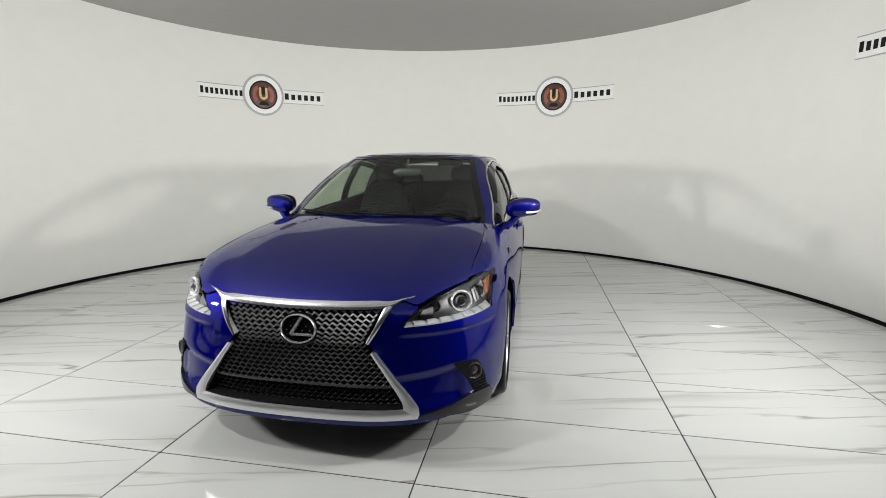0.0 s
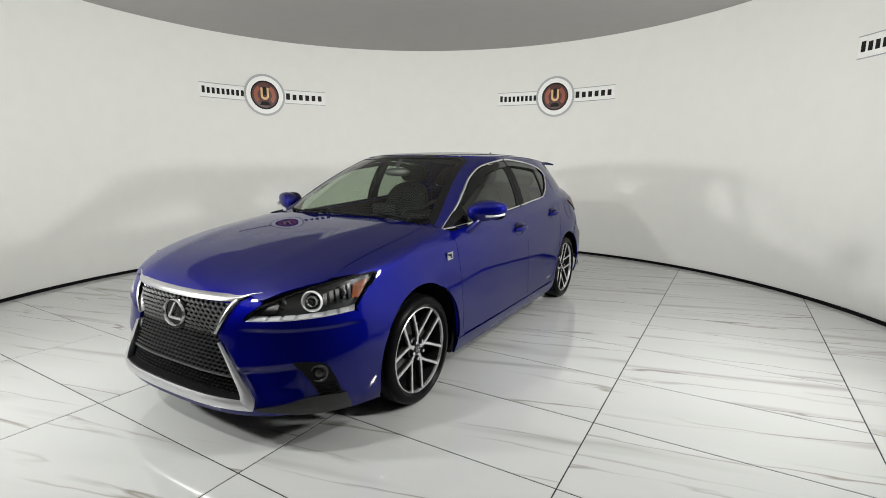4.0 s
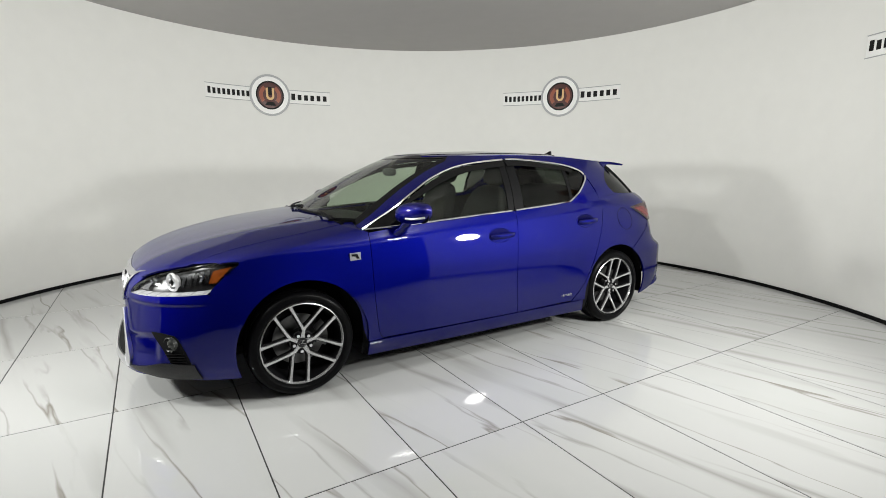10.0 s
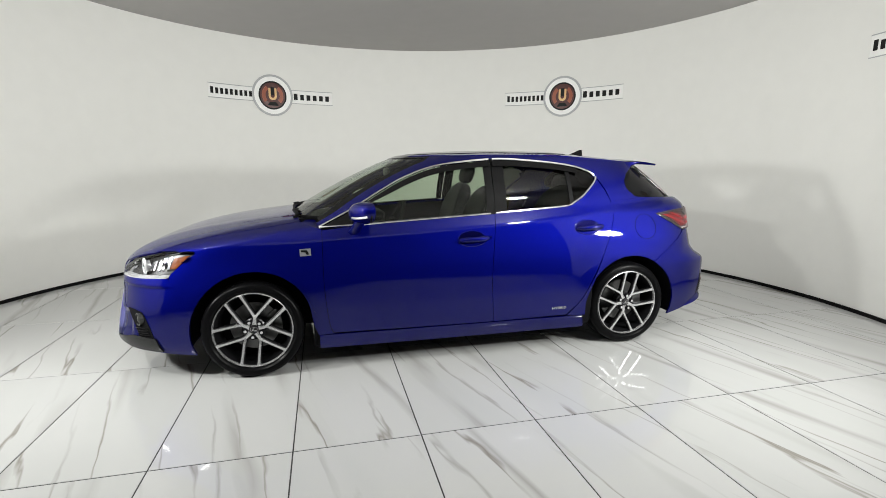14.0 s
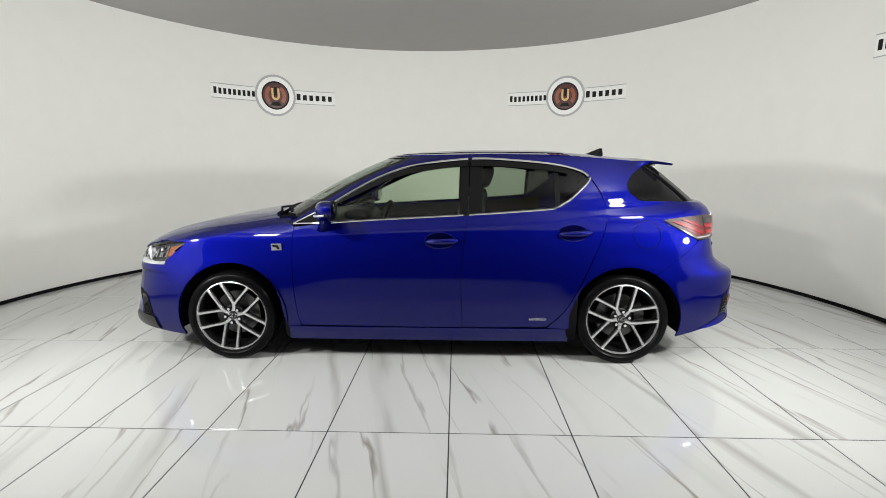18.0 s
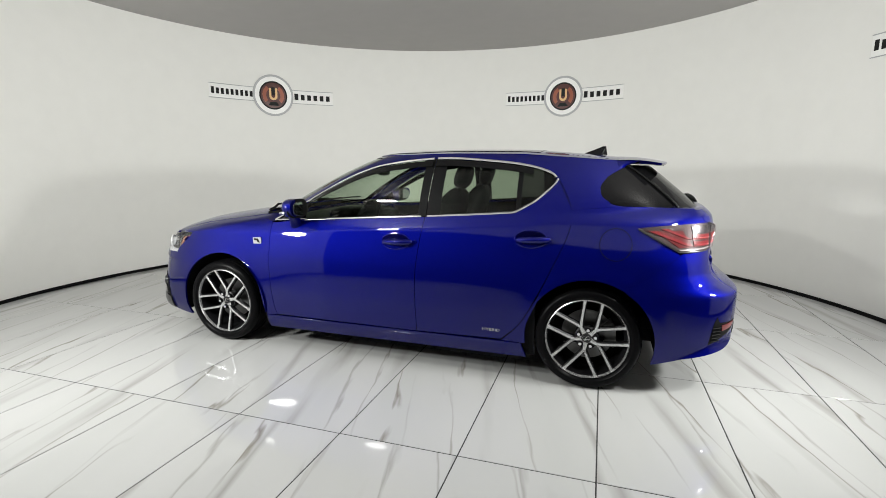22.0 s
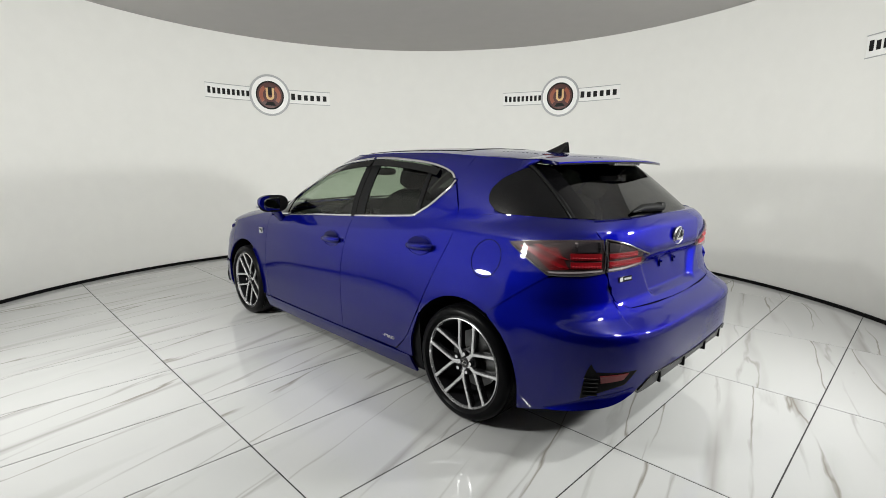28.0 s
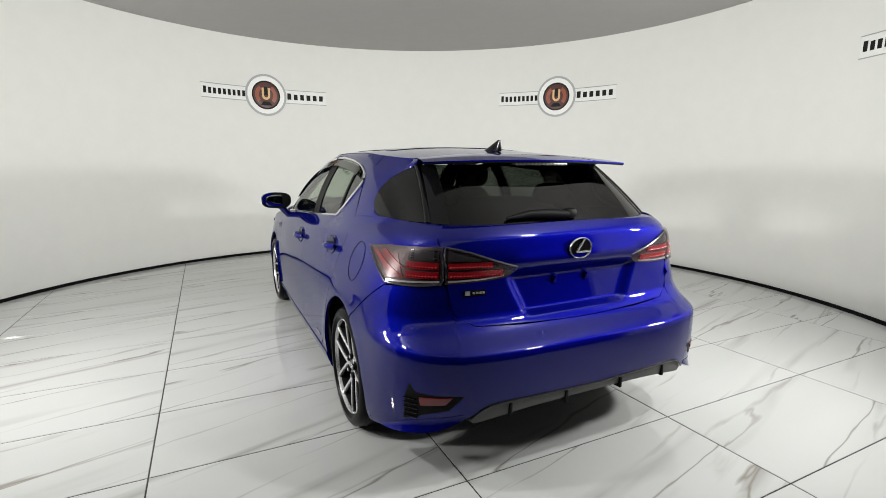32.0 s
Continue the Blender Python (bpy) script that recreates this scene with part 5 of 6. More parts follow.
            for a, b, z0, wide in ((49.6, 57.0, 0.900, 2.0), (49.6, 60.6, 0.864, 2.6)):
                seg("red_streak", [(a, z0), (a + wide, z0 + 0.004)], [(b, 0.958 - 0.003 * (b - 57)), (b + wide, 0.955 - 0.003 * (b - 57))], RED, 0.007, "swept red lamp segment", 5, 12)
        else:
            seg("dark_cell", [(31.6, 0.932), (39.2, 0.934)], [(31.6, 0.940), (39.2, 0.974)], LAMP_FRAME, 0.006, "smoked dark lamp cell")
            seg("silver_strip", [(25.6, 0.864), (32, 0.854), (39.3, 0.850)], [(25.6, 0.870), (32, 0.860), (39.3, 0.857)], LAMP_SILVER, 0.005, "thin bright strip")
            rows = ((28.6, 39.2, 0.902, 0.926), (26.0, 39.2, 0.866, 0.892))
        for a0, a1, z0, z1 in rows:
            bar = seg("red_bar", [(a0, z0), (a1, z0)], [(a0, z1), (a1, z1)], RED, 0.006, "red lamp segment")
            bm = bmesh.new()
            for q in np.linspace(a0 + 0.6, a1 - 0.6, int((a1 - a0) / 0.75)):
                c = push(on_rear(np.array([[(q, z0 + 0.009), (q + 0.5, z0 + 0.009)], [(q, z0 + 0.014), (q + 0.5, z0 + 0.014)]])), 0.009, TAIL_MID)[0, 0]
                c[1] *= s
                bmesh.ops.create_uvsphere(bm, u_segments=6, v_segments=4, radius=0.0036, matrix=Matrix.Translation(c))
            part("light_points", bm, REDPOINT, bar, "row of small red light points")
# rear window
Z = np.linspace(1.062, 1.305, 20)
W = rear_half(Z)
g = np.stack([on_backlight(np.stack([W * k, Z], -1)) for k in np.linspace(-1, 1, 41)])
bm = bmesh.new()
sheet(bm, g, 0, mid=(-1, 0, 1.1))
w = part("rear_window", bm, SMOKED, gate, "dark tinted rear window")
w.visible_shadow = False
# glossy posts beside it
for s in (1, -1):
    p = on_backlight(np.stack([W, Z], -1))
    p[:, 1] *= s
    bm = bmesh.new()
    tube(bm, p, 0.014, 10)
    part("post", bm, GLOSSBLACK, w, "glossy black post beside the rear window")
# blue ledge under it
a = on_rear(spline([(-44, 1.052), (-24, 1.062), (0, 1.066), (24, 1.062), (44, 1.052)], 60))
b = on_backlight(np.stack([np.linspace(-0.612, 0.612, 60), np.full(60, 1.062)], -1))
bm = bmesh.new()
sheet(bm, np.stack([a + (b - a) * k + (0, 0, 0.003 * math.sin(math.pi * k)) for k in np.linspace(0, 1, 4)]), 0.006, mid=(-1.8, 0, 0.7))
part("gate_ledge", bm, BLUE, gate)
for k0, k1 in ((-1.0, -0.885), (0.885, 1.0)):
    g = np.stack([on_backlight(np.stack([W * k, Z], -1)) for k in np.linspace(k0, k1, 4)])
    bm = bmesh.new()
    sheet(bm, push(g, 0.003, (-1, 0, 1.1)), 0.006, mid=(-1, 0, 1.1))
    part("edge", bm, GLOSSBLACK, w, "glossy black window edge")


def build_spoiler():
    bm = bmesh.new()
    n = 30
    front_w = float(roof_edge(np.array([-1.42]))[0][0]) + 0.004
    g = []
    for k in np.linspace(0, 1, 9):
        row = []
        for y in np.linspace(-1, 1, n):
            w = front_w + (0.583 - front_w) * k
            x0 = -1.42
            x1 = -1.735 + 0.075 * abs(y) ** 2.2
            x = x0 + (x1 - x0) * k
            z = float(roof_z(x0, y * w)) * (1 - k) + (1.330 - 0.012 * abs(y) ** 2) * k + 0.010 * math.sin(math.pi * k)
            row.append((x, y * w, z))
        g.append(row)
    g = np.array(g)
    sheet(bm, g, 0.0, mid=(-1.5, 0, 1.0))
    mid = g - np.array([0, 0, 0.006])
    low = g - np.array([0, 0, 0.022]) * np.linspace(1.3, 0.62, 9)[:, None, None]
    low[..., 1] *= np.linspace(0.93, 0.99, 9)[:, None]
    for a, b in ((g[-1], mid[-1]), (g[4:, 0], low[4:, 0]), (g[4:, -1], low[4:, -1])):
        sheet(bm, np.stack([a, b]), 0, mid=(-1.4, 0, 1.3))
    bmesh.ops.remove_doubles(bm, verts=bm.verts, dist=1e-4)
    sp = part("spoiler", bm, BLUE, gate, "blue roof spoiler with a dark underside")
    bm = bmesh.new()
    sheet(bm, low, 0.0, mid=(-1.5, 0, 1.6))
    for a, b in ((mid[-1], low[-1]),):
        sheet(bm, np.stack([a, b]), 0, mid=(-1.4, 0, 1.3))
    bmesh.ops.remove_doubles(bm, verts=bm.verts, dist=1e-4)
    und = bm
    # blue cheeks down to the quarter windows
    hi = on_house(line([(-1.425, 1.285), (-1.475, 1.300)], 9))
    for sgn, edge in ((1, g[:, -1]), (-1, g[:, 0])):
        h = hi * (1, sgn, 1)
        k = np.linspace(0, 0.5, 9)
        e = np.stack([np.interp(k, np.linspace(0, 1, 9), edge[:, c]) for c in range(3)], -1) - (0, 0, 0.004)
        bm = bmesh.new()
        sheet(bm, np.stack([h + (e - h) * q for q in np.linspace(0, 1, 5)]), 0.006, mid=(-1.5, 0, 1.2))
        part("cheek", bm, BLUE, sp)
    bm = und
    part("underside", bm, GLOSSBLACK, sp, "glossy black underside")
    bm = bmesh.new()
    box(bm, -1.702, 0, 1.311, 0.034, 0.30, 0.014, 0.003)
    strip = part("brake_light", bm, BRAKE_STRIP, sp, "clear grey high brake light strip")
    for k in range(13):
        bm = bmesh.new()
        box(bm, -1.7195, -0.132 + 0.022 * k, 1.311, 0.003, 0.006, 0.010)
        part("lamp_cell", bm, LAMP_DARK, strip)


build_spoiler()
bm = bmesh.new()
z0 = 1.378
rows = [(0.0, 0.030), (0.2, 0.025), (0.45, 0.018), (0.75, 0.010), (1.0, 0.004)]
rings = []
for k, w in rows:
    xa, xb = -1.165 - 0.165 * k**0.85, -1.362 + 0.010 * k
    ring = []
    for j in range(12):
        t = 2 * math.pi * j / 12
        ring.append(bm.verts.new(((xa + xb) / 2 + (xa - xb) / 2 * math.cos(t), w * math.sin(t), z0 + 0.060 * k)))
    rings.append(ring)
for a, b in zip(rings, rings[1:]):
    for j in range(12):
        bm.faces.new((a[j], a[(j + 1) % 12], b[(j + 1) % 12], b[j]))
bm.faces.new(rings[-1])
part("antenna", bm, GLOSSBLACK, car, "black shark fin antenna")
c = push(on_rear(np.array([[(0, 0.952), (1, 0.952)], [(0, 0.96), (1, 0.96)]])), 0.004, TAIL_MID)[0, 0]
emblem("emblem", gate, Matrix.Translation((c[0] - 0.004, 0, 0.955)) @ pose(0, 0, 0, 0, 4, 180), 0.062, 0.047, 0.008)
# rear wiper
bm = bmesh.new()
p = on_backlight(np.array([(-0.01, 1.090), (0.09, 1.096), (0.19, 1.098), (0.31, 1.086)]))
p[:, 0] -= 0.02
tube(bm, p, [0.020, 0.022, 0.018, 0.006], 10)
box(bm, float(p[0][0]) + 0.005, -0.025, 1.094, 0.045, 0.06, 0.045, 0.014)
part("rear_wiper", bm, BLACK, gate, "black rear wiper arm")

# wheels, as one built and four placed
def build_wheel(parent, at, mirrored, turn):
    hub = empty("wheel", at)
    hub.parent = parent
    hub["label"] = "alloy wheel with ten machined spokes and a black tyre"
    s = -1 if mirrored else 1
    bm = bmesh.new()
    prof = [(min(r, 0.304 * r / 0.312) if r > 0.25 else r, a) for r, a in [(0.236, 0.075), (0.245, 0.092), (0.262, 0.100), (0.285, 0.098), (0.300, 0.088), (0.307, 0.072), (0.311, 0.04), (0.312, 0.0), (0.311, -0.04), (0.307, -0.075), (0.295, -0.095), (0.262, -0.102), (0.236, -0.085)]]
    lathe(bm, [(r, a * s) for r, a in prof], 72)
    for a in (-0.055, -0.02, 0.02, 0.055):
        lathe(bm, [(0.3045, (a - 0.004) * s), (0.3005, a * s), (0.3045, (a + 0.004) * s)], 72)
    part("tyre", bm, RUBBER, hub, "black road tyre")
    bm = bmesh.new()
    lathe(bm, [(0.2275, 0.070 * s), (0.2295, 0.082 * s), (0.2330, 0.090 * s), (0.238, 0.087 * s), (0.239, 0.075 * s), (0.2275, 0.066 * s)], 72)
    rim = part("rim", bm, ALLOY, hub, "polished rim edge")
    bm = bmesh.new()
    lathe(bm, [(0.237, 0.074 * s), (0.226, 0.071 * s), (0.214, 0.04 * s), (0.208, -0.06 * s), (0.001, -0.06 * s)], 48)
    part("barrel", bm, DARK, hub)
    bm = bmesh.new()
    lathe(bm, [(0.06, -0.02 * s), (0.15, -0.02 * s), (0.15, -0.032 * s), (0.06, -0.032 * s)], 40)
    part("brake_disc", bm, STEEL, hub, "grey steel brake disc")
    # caliper, at the rear of the disc
    bm = bmesh.new()
    lo, hi = [], []
    for k in range(9):
        t = radians(140 + 62 * k / 8)
        for row, y in ((lo, -0.045), (hi, 0.006)):
            row.append([bm.verts.new((r * math.cos(t), y * s, r * math.sin(t))) for r in (0.102, 0.166)])
    for k in range(8):
        for a, b in ((lo, hi),):
            bm.faces.new((b[k][0], b[k + 1][0], b[k + 1][1], b[k][1]))
            bm.faces.new((a[k][0], a[k + 1][0], b[k + 1][0], b[k][0]))
            bm.faces.new((a[k][1], a[k + 1][1], b[k + 1][1], b[k][1]))
    for k in (0, 8):
        bm.faces.new((lo[k][0], lo[k][1], hi[k][1], hi[k][0]))
    fix_normals(bm)
    part("brake_caliper", bm, STEEL, hub, "grey steel brake caliper")
    # paired spokes
    for k in range(5):
        for side in (-1, 1):
            m = Matrix.Rotation(-(turn + 2 * math.pi * k / 5), 4, "Y")
            pts = [(0.056, side * 0.0405, 0.061, 0.0080), (0.085, side * 0.0455, 0.067, 0.0080), (0.130, side * 0.0470, 0.073, 0.0070), (0.200, side * 0.0490, 0.081, 0.0078), (0.2275, side * 0.0500, 0.085, 0.0105)]
            for name, mt, dy, grow in (("spoke", ALLOY, 0.0, 0.0), ("spoke_back", GUNMETAL, -0.006, 0.005)):
                bm = bmesh.new()
                top = [[bm.verts.new(m @ Vector((r, (d + dy) * s, t + w * q))) for q in (-1, -0.8, 0.8, 1)] for r, t, d, w0 in pts for w in (w0 + grow,)]
                for row, (r, t, d, w0) in zip(top, pts):
                    row[0].co += m.to_3x3() @ Vector((0, -0.003 * s, 0))
                    row[3].co += m.to_3x3() @ Vector((0, -0.003 * s, 0))
                low = [[bm.verts.new(m @ Vector((r, (d - 0.032) * s, t + (w0 + grow) * q * 1.1))) for q in (-1, 1)] for r, t, d, w0 in pts]
                for a, b, c, e in zip(top, top[1:], low, low[1:]):
                    for j in range(3):
                        bm.faces.new((a[j], a[j + 1], b[j + 1], b[j]))
                    bm.faces.new((a[0], b[0], e[0], c[0]))
                    bm.faces.new((a[3], c[1], e[1], b[3]))
                fix_normals(bm)
                part(name, bm, mt, rim, smooth=False)
    bm = bmesh.new()
    lathe(bm, [(0.001, 0.064 * s), (0.028, 0.063 * s), (0.031, 0.058 * s), (0.034, 0.054 * s), (0.062, 0.055 * s), (0.070, 0.048 * s), (0.070, 0.0)], 40)
    part("hub", bm, GUNMETAL, rim, "dark hub with a small centre cap")
    # bright star between the nuts, its points meeting the spokes
    bm = bmesh.new()
    star = []
    for k in range(5):
        for da, r in ((-9, 0.031), (9, 0.031), (24, 0.052), (30.5, 0.082), (36, 0.088), (41.5, 0.082), (48, 0.052)):
            q = turn + 2 * math.pi * k / 5 + radians(da)
            star.append((r * math.cos(q), r * math.sin(q)))
    lo = [bm.verts.new((x, 0.050 * s, z)) for x, z in star]
    hi = [bm.verts.new((x * 0.985, (0.0605 + 0.06 * max(0, math.hypot(x, z) - 0.05)) * s, z * 0.985)) for x, z in star]
    mid = bm.verts.new((0, 0.0605 * s, 0))
    for k in range(len(star)):
        n = (k + 1) % len(star)
        bm.faces.new((lo[k], lo[n], hi[n], hi[k]))
        bm.faces.new((hi[k], hi[n], mid))
    fix_normals(bm)
    part("star", bm, ALLOY, rim, "machined star between the nuts", smooth=False)
    for k in range(5):
        t = turn + 2 * math.pi * k / 5
        bm = bmesh.new()
        bmesh.ops.create_cone(bm, cap_ends=True, segments=14, radius1=0.0155, radius2=0.0155, depth=0.012, matrix=Matrix.Translation((math.cos(t) * 0.050, 0.0625 * s, math.sin(t) * 0.050)) @ Matrix.Rotation(radians(90), 4, "X"))
        part("nut_well", bm, DARK, rim)
        bm = bmesh.new()
        at_nut = Matrix.Translation((math.cos(t) * 0.050, 0.066 * s, math.sin(t) * 0.050))
        bmesh.ops.create_cone(bm, cap_ends=True, segments=6, radius1=0.0098, radius2=0.0085, depth=0.016, matrix=at_nut @ Matrix.Rotation(radians(90), 4, "X"))
        part("wheel_nut", bm, CHROME, rim)
    at_cap = Matrix.Translation((0, 0.0665 * s, 0)) @ pose(0, 0, 0, 0, 0, 90 * s)
    emblem("cap_mark", rim, at_cap, 0.022, 0.016, 0.002, back=False)
    return hub


for x, sgn, tn in ((1.3, 1, radians(62)), (-1.3, 1, radians(98)), (1.3, -1, radians(30)), (-1.3, -1, radians(10))):
    build_wheel(car, Matrix.Translation((x, 0.766 * sgn, 0.3042)), sgn < 0, tn)
    # arch liner
    bm = bmesh.new()
    n = 24
    rows = []
    for yy in (0.47, 0.830):
        rows.append([bm.verts.new((x - 0.01 + 0.388 * math.cos(math.pi * k / n * 1.16 - 0.25), yy * sgn, 0.30 + 0.388 * math.sin(math.pi * k / n * 1.16 - 0.25))) for k in range(n + 1)])
    for k in range(n):
        bm.faces.new((rows[0][k], rows[0][k + 1], rows[1][k + 1], rows[1][k]))
    bm.faces.new(rows[0])
    part("arch_liner", bm, DARK, car, "black wheel arch liner")
# underside and dark backing behind the panel gaps
bm = bmesh.new()
box(bm, 0, 0, 0.185, 1.86, 1.66, 0.08, 0.02)
box(bm, 1.75, 0, 0.205, 0.52, 1.0, 0.06, 0.02)
box(bm, -1.76, 0, 0.36, 0.40, 1.2, 0.08, 0.02)
box(bm, 1.3, 0, 0.3, 0.7, 0.9, 0.2, 0.02)
box(bm, -1.3, 0, 0.32, 0.7, 0.9, 0.2, 0.02)
part("underbody", bm, DARK, car, "black underbody")
for s in (1, -1):
    bm = bmesh.new()
    X, Zs = np.linspace(0.94, -1.0, 30), np.linspace(0, 1, 14)
    g = np.stack([on_side(np.stack([X, 0.16 + (belt(X) - 0.02 - 0.16) * k], -1)) for k in Zs])
    g[..., 1] = (g[..., 1] - 0.022) * s
    sheet(bm, g, 0)
    part("inner_shell", bm, DARK, car)
    bm = bmesh.new()
    g = on_rear(coons(line([(2, 0.38), (61, 0.38)], 26), line([(2, 1.03), (61, 1.03)], 26), line([(2, 0.38), (2, 1.03)], 16), line([(61, 0.38), (61, 1.03)], 16)))
    g = push(g, -0.045, TAIL_MID)
    g[..., 1] *= s
    sheet(bm, g, 0)
    part("inner_shell", bm, DARK, car)
    bm = bmesh.new()
    g = on_front(coons(line([(22, 0.26), (61, 0.26)], 20), line([(22, 0.77), (61, 0.77)], 20), line([(22, 0.26), (22, 0.77)], 12), line([(61, 0.26), (61, 0.77)], 12)))
    g = push(g, -0.06, NOSE_MID)
    g[..., 1] *= s
    sheet(bm, g, 0)
    part("inner_shell", bm, DARK, car)

# mirrors, handles, badges, wipers, cowl
def blob(bm, c, rad, n=20, m=14, shape=2.4, squash=None):
    """A rounded, boxy shell round c."""
    rows = []
    f = lambda v: math.copysign(abs(v) ** (2 / shape), v)
    for i in range(m + 1):
        a = -math.pi / 2 + math.pi * i / m
        row = []
        for j in range(n):
            b = 2 * math.pi * j / n
            p = Vector((f(math.cos(a)) * f(math.cos(b)), f(math.cos(a)) * f(math.sin(b)), f(math.sin(a))))
            p = Vector((p.x * rad[0], p.y * rad[1], p.z * rad[2]))
            row.append(bm.verts.new(Vector(c) + (squash(p) if squash else p)))
        rows.append(row)
    for a, b in zip(rows, rows[1:]):
        for j in range(n):
            bm.faces.new((a[j], a[(j + 1) % n], b[(j + 1) % n], b[j]))
    bmesh.ops.remove_doubles(bm, verts=bm.verts, dist=1e-5)


for s in (1, -1):
    fl = s < 0
    dr, rd = fdoor[fl], rdoor[fl]
    bm = bmesh.new()

    def mould(p, s=s):
        k = p.y * s / 0.105
        x = p.x * (1.0 - 0.18 * k) - 0.028 * k
        if x < -0.035:
            x = -0.035 - 0.02 * k
        return Vector((x, p.y, p.z * (1.0 - 0.16 * max(k, 0)) + 0.012 * k))

    blob(bm, (0.612, 0.912 * s, 1.018), (0.074, 0.118, 0.066), shape=2.6, squash=mould)
    mir = part("door_mirror", bm, BLUE, dr, "blue door mirror with a turn signal strip")
    bm = bmesh.new()
    tube(bm, [(0.668, 0.80 * s, 0.888), (0.655, 0.832 * s, 0.915), (0.634, 0.875 * s, 0.968)], [0.044, 0.037, 0.040], 14, flat=0.6)
    part("mirror_foot", bm, BLUE, mir)
    bm = bmesh.new()
    blob(bm, (0.578, 0.912 * s, 1.020), (0.010, 0.116, 0.064), shape=2.8)
    part("mirror_back", bm, BLACK, mir, "black plastic mirror frame")
    bm = bmesh.new()
    blob(bm, (0.566, 0.910 * s, 1.018), (0.004, 0.088, 0.046), shape=2.9, squash=lambda p, s=s: Vector((p.x - 0.14 * s * p.y, p.y, p.z)))
    part("mirror_glass", bm, MIRROR, mir, "mirror glass facing rearwards")
    bm = bmesh.new()
    tube(bm, [(0.686, 0.935 * s, 0.990), (0.672, 0.972 * s, 0.990), (0.646, 1.008 * s, 0.994), (0.604, 1.027 * s, 1.000)], 0.0075, 8)
    part("turn_signal", bm, SATIN, mir, "clear turn signal strip")
    # handles
    for own, x, z, tilt in ((dr, -0.112, 0.822, 2.0), (rd, -0.972, 0.874, 3.0)):
        c = on_side(np.array([(x, z)]))[0]
        y = float(c[1])
        bm = bmesh.new()
        n = 20
        ring = []
        for q, e in ((1.0, 0.0015), (0.75, 0.0015), (0.0, 0.0015)):
            ring.append([bm.verts.new((x + 0.015 + 0.092 * q * math.cos(2 * math.pi * k / n), (y + e) * s, z + 0.002 + 0.046 * q * math.sin(2 * math.pi * k / n))) for k in range(n)] if q else [bm.verts.new((x + 0.02, (y + e) * s, z))])
        for k in range(n):
            bm.faces.new((ring[0][k], ring[0][(k + 1) % n], ring[1][(k + 1) % n], ring[1][k]))
            bm.faces.new((ring[1][k], ring[1][(k + 1) % n], ring[2][0]))
        # disc lies flat on the door; its dark tone gives the hollow's shade
        cup = part("handle_cup", bm, mat_cup, own, "flat blue handle cup, darkened like a shaded recess")
        bm = bmesh.new()
        ring = on_side(np.array([(x + 0.015 + 0.094 * math.cos(2 * math.pi * k / 40), z + 0.001 + 0.050 * math.sin(2 * math.pi * k / 40)) for k in range(41)]))
        ring[:, 1] = (ring[:, 1] + 0.0004) * s
        tube(bm, ring, 0.0042, 8, caps=False)
        part("recess_lip", bm, BLUE, cup)
        bm = bmesh.new()
        P = [(x + 0.098, 0.008), (x + 0.085, 0.020), (x + 0.04, 0.032), (x - 0.03, 0.034), (x - 0.075, 0.026), (x - 0.098, 0.010)]
        tube(bm, [(px, (y + d) * s, z + (px - x) * -math.tan(radians(tilt))) for px, d in P], [0.011, 0.017, 0.019, 0.020, 0.019, 0.012], 12, flat=0.95, up=(0, 1, 0))
        part("door_handle", bm, BLUE, own, "blue pull handle")
        if own is dr:
            bm = bmesh.new()
            lathe(bm, [(0.001, 0.006), (0.009, 0.006), (0.011, 0.0)], 16)
            part("key_cap", bm, BLUE, own, at=Matrix.Translation((x - 0.118, y * s, z + 0.004)) @ pose(0, 0, 0, 0, 0, 0 if s > 0 else 180))
    # fuel flap outline on the left side
    if s > 0:
        bm = bmesh.new()
        pts = []
        for k in range(41):
            t = 2 * math.pi * k / 40
            pts.append((-1.430 + 0.086 * math.cos(t), 0.866 + 0.088 * math.sin(t)))
        g = on_side(np.array(pts))
        g[:, 1] += 0.0006
        tube(bm, g, 0.0017, 6, caps=False)
        part("fuel_flap", bm, DARK, car, "round fuel flap joint")
    # badge on the wing
    c = on_side(np.array([(0.972, 0.776)]))[0]
    bm = bmesh.new()
    yy = float(c[1]) + 0.001
    prism(bm, [(0.938, 0.755), (1.004, 0.752), (1.006, 0.797), (0.940, 0.799)], 0.006, lambda a, b, e: (a, (yy + e) * s, b))
    fix_normals(bm)
    bd = part("wing_badge", bm, SATIN, wings[fl], "small square silver badge", smooth=False)
    bm = bmesh.new()
    prism(bm, [(0.948, 0.762), (0.965, 0.762), (0.972, 0.776), (0.995, 0.778), (0.998, 0.790), (0.962, 0.790)], 0.002, lambda a, b, e: (a, (yy + 0.006 + e) * s, b))
    fix_normals(bm)
    part("mark", bm, GUNMETAL, bd, smooth=False)
    # word on the rear door
    cu = bpy.data.curves.new("badge_word", "FONT")
    cu.body, cu.size, cu.extrude, cu.align_x, cu.align_y = "HYBRID", 0.0255, 0.001, "CENTER", "CENTER"
    tmp = new("badge_word", cu)
    me = bpy.data.meshes.new_from_object(tmp)
    bpy.data.objects.remove(tmp)
    word = new("badge_word", me)
    me.materials.append(CHROME)
    word.parent = rd
    word["label"] = "chrome word HYBRID"
    c = on_side(np.array([(-0.738, 0.311)]))[0]
    word.matrix_basis = Matrix.Translation((-0.738, (float(c[1]) + 0.002) * s, 0.311)) @ (pose(0, 0, 0, 90, 0, 180) if s > 0 else pose(0, 0, 0, 90, 0, 0)) @ Matrix.Diagonal((1.25, 1, 1, 1))
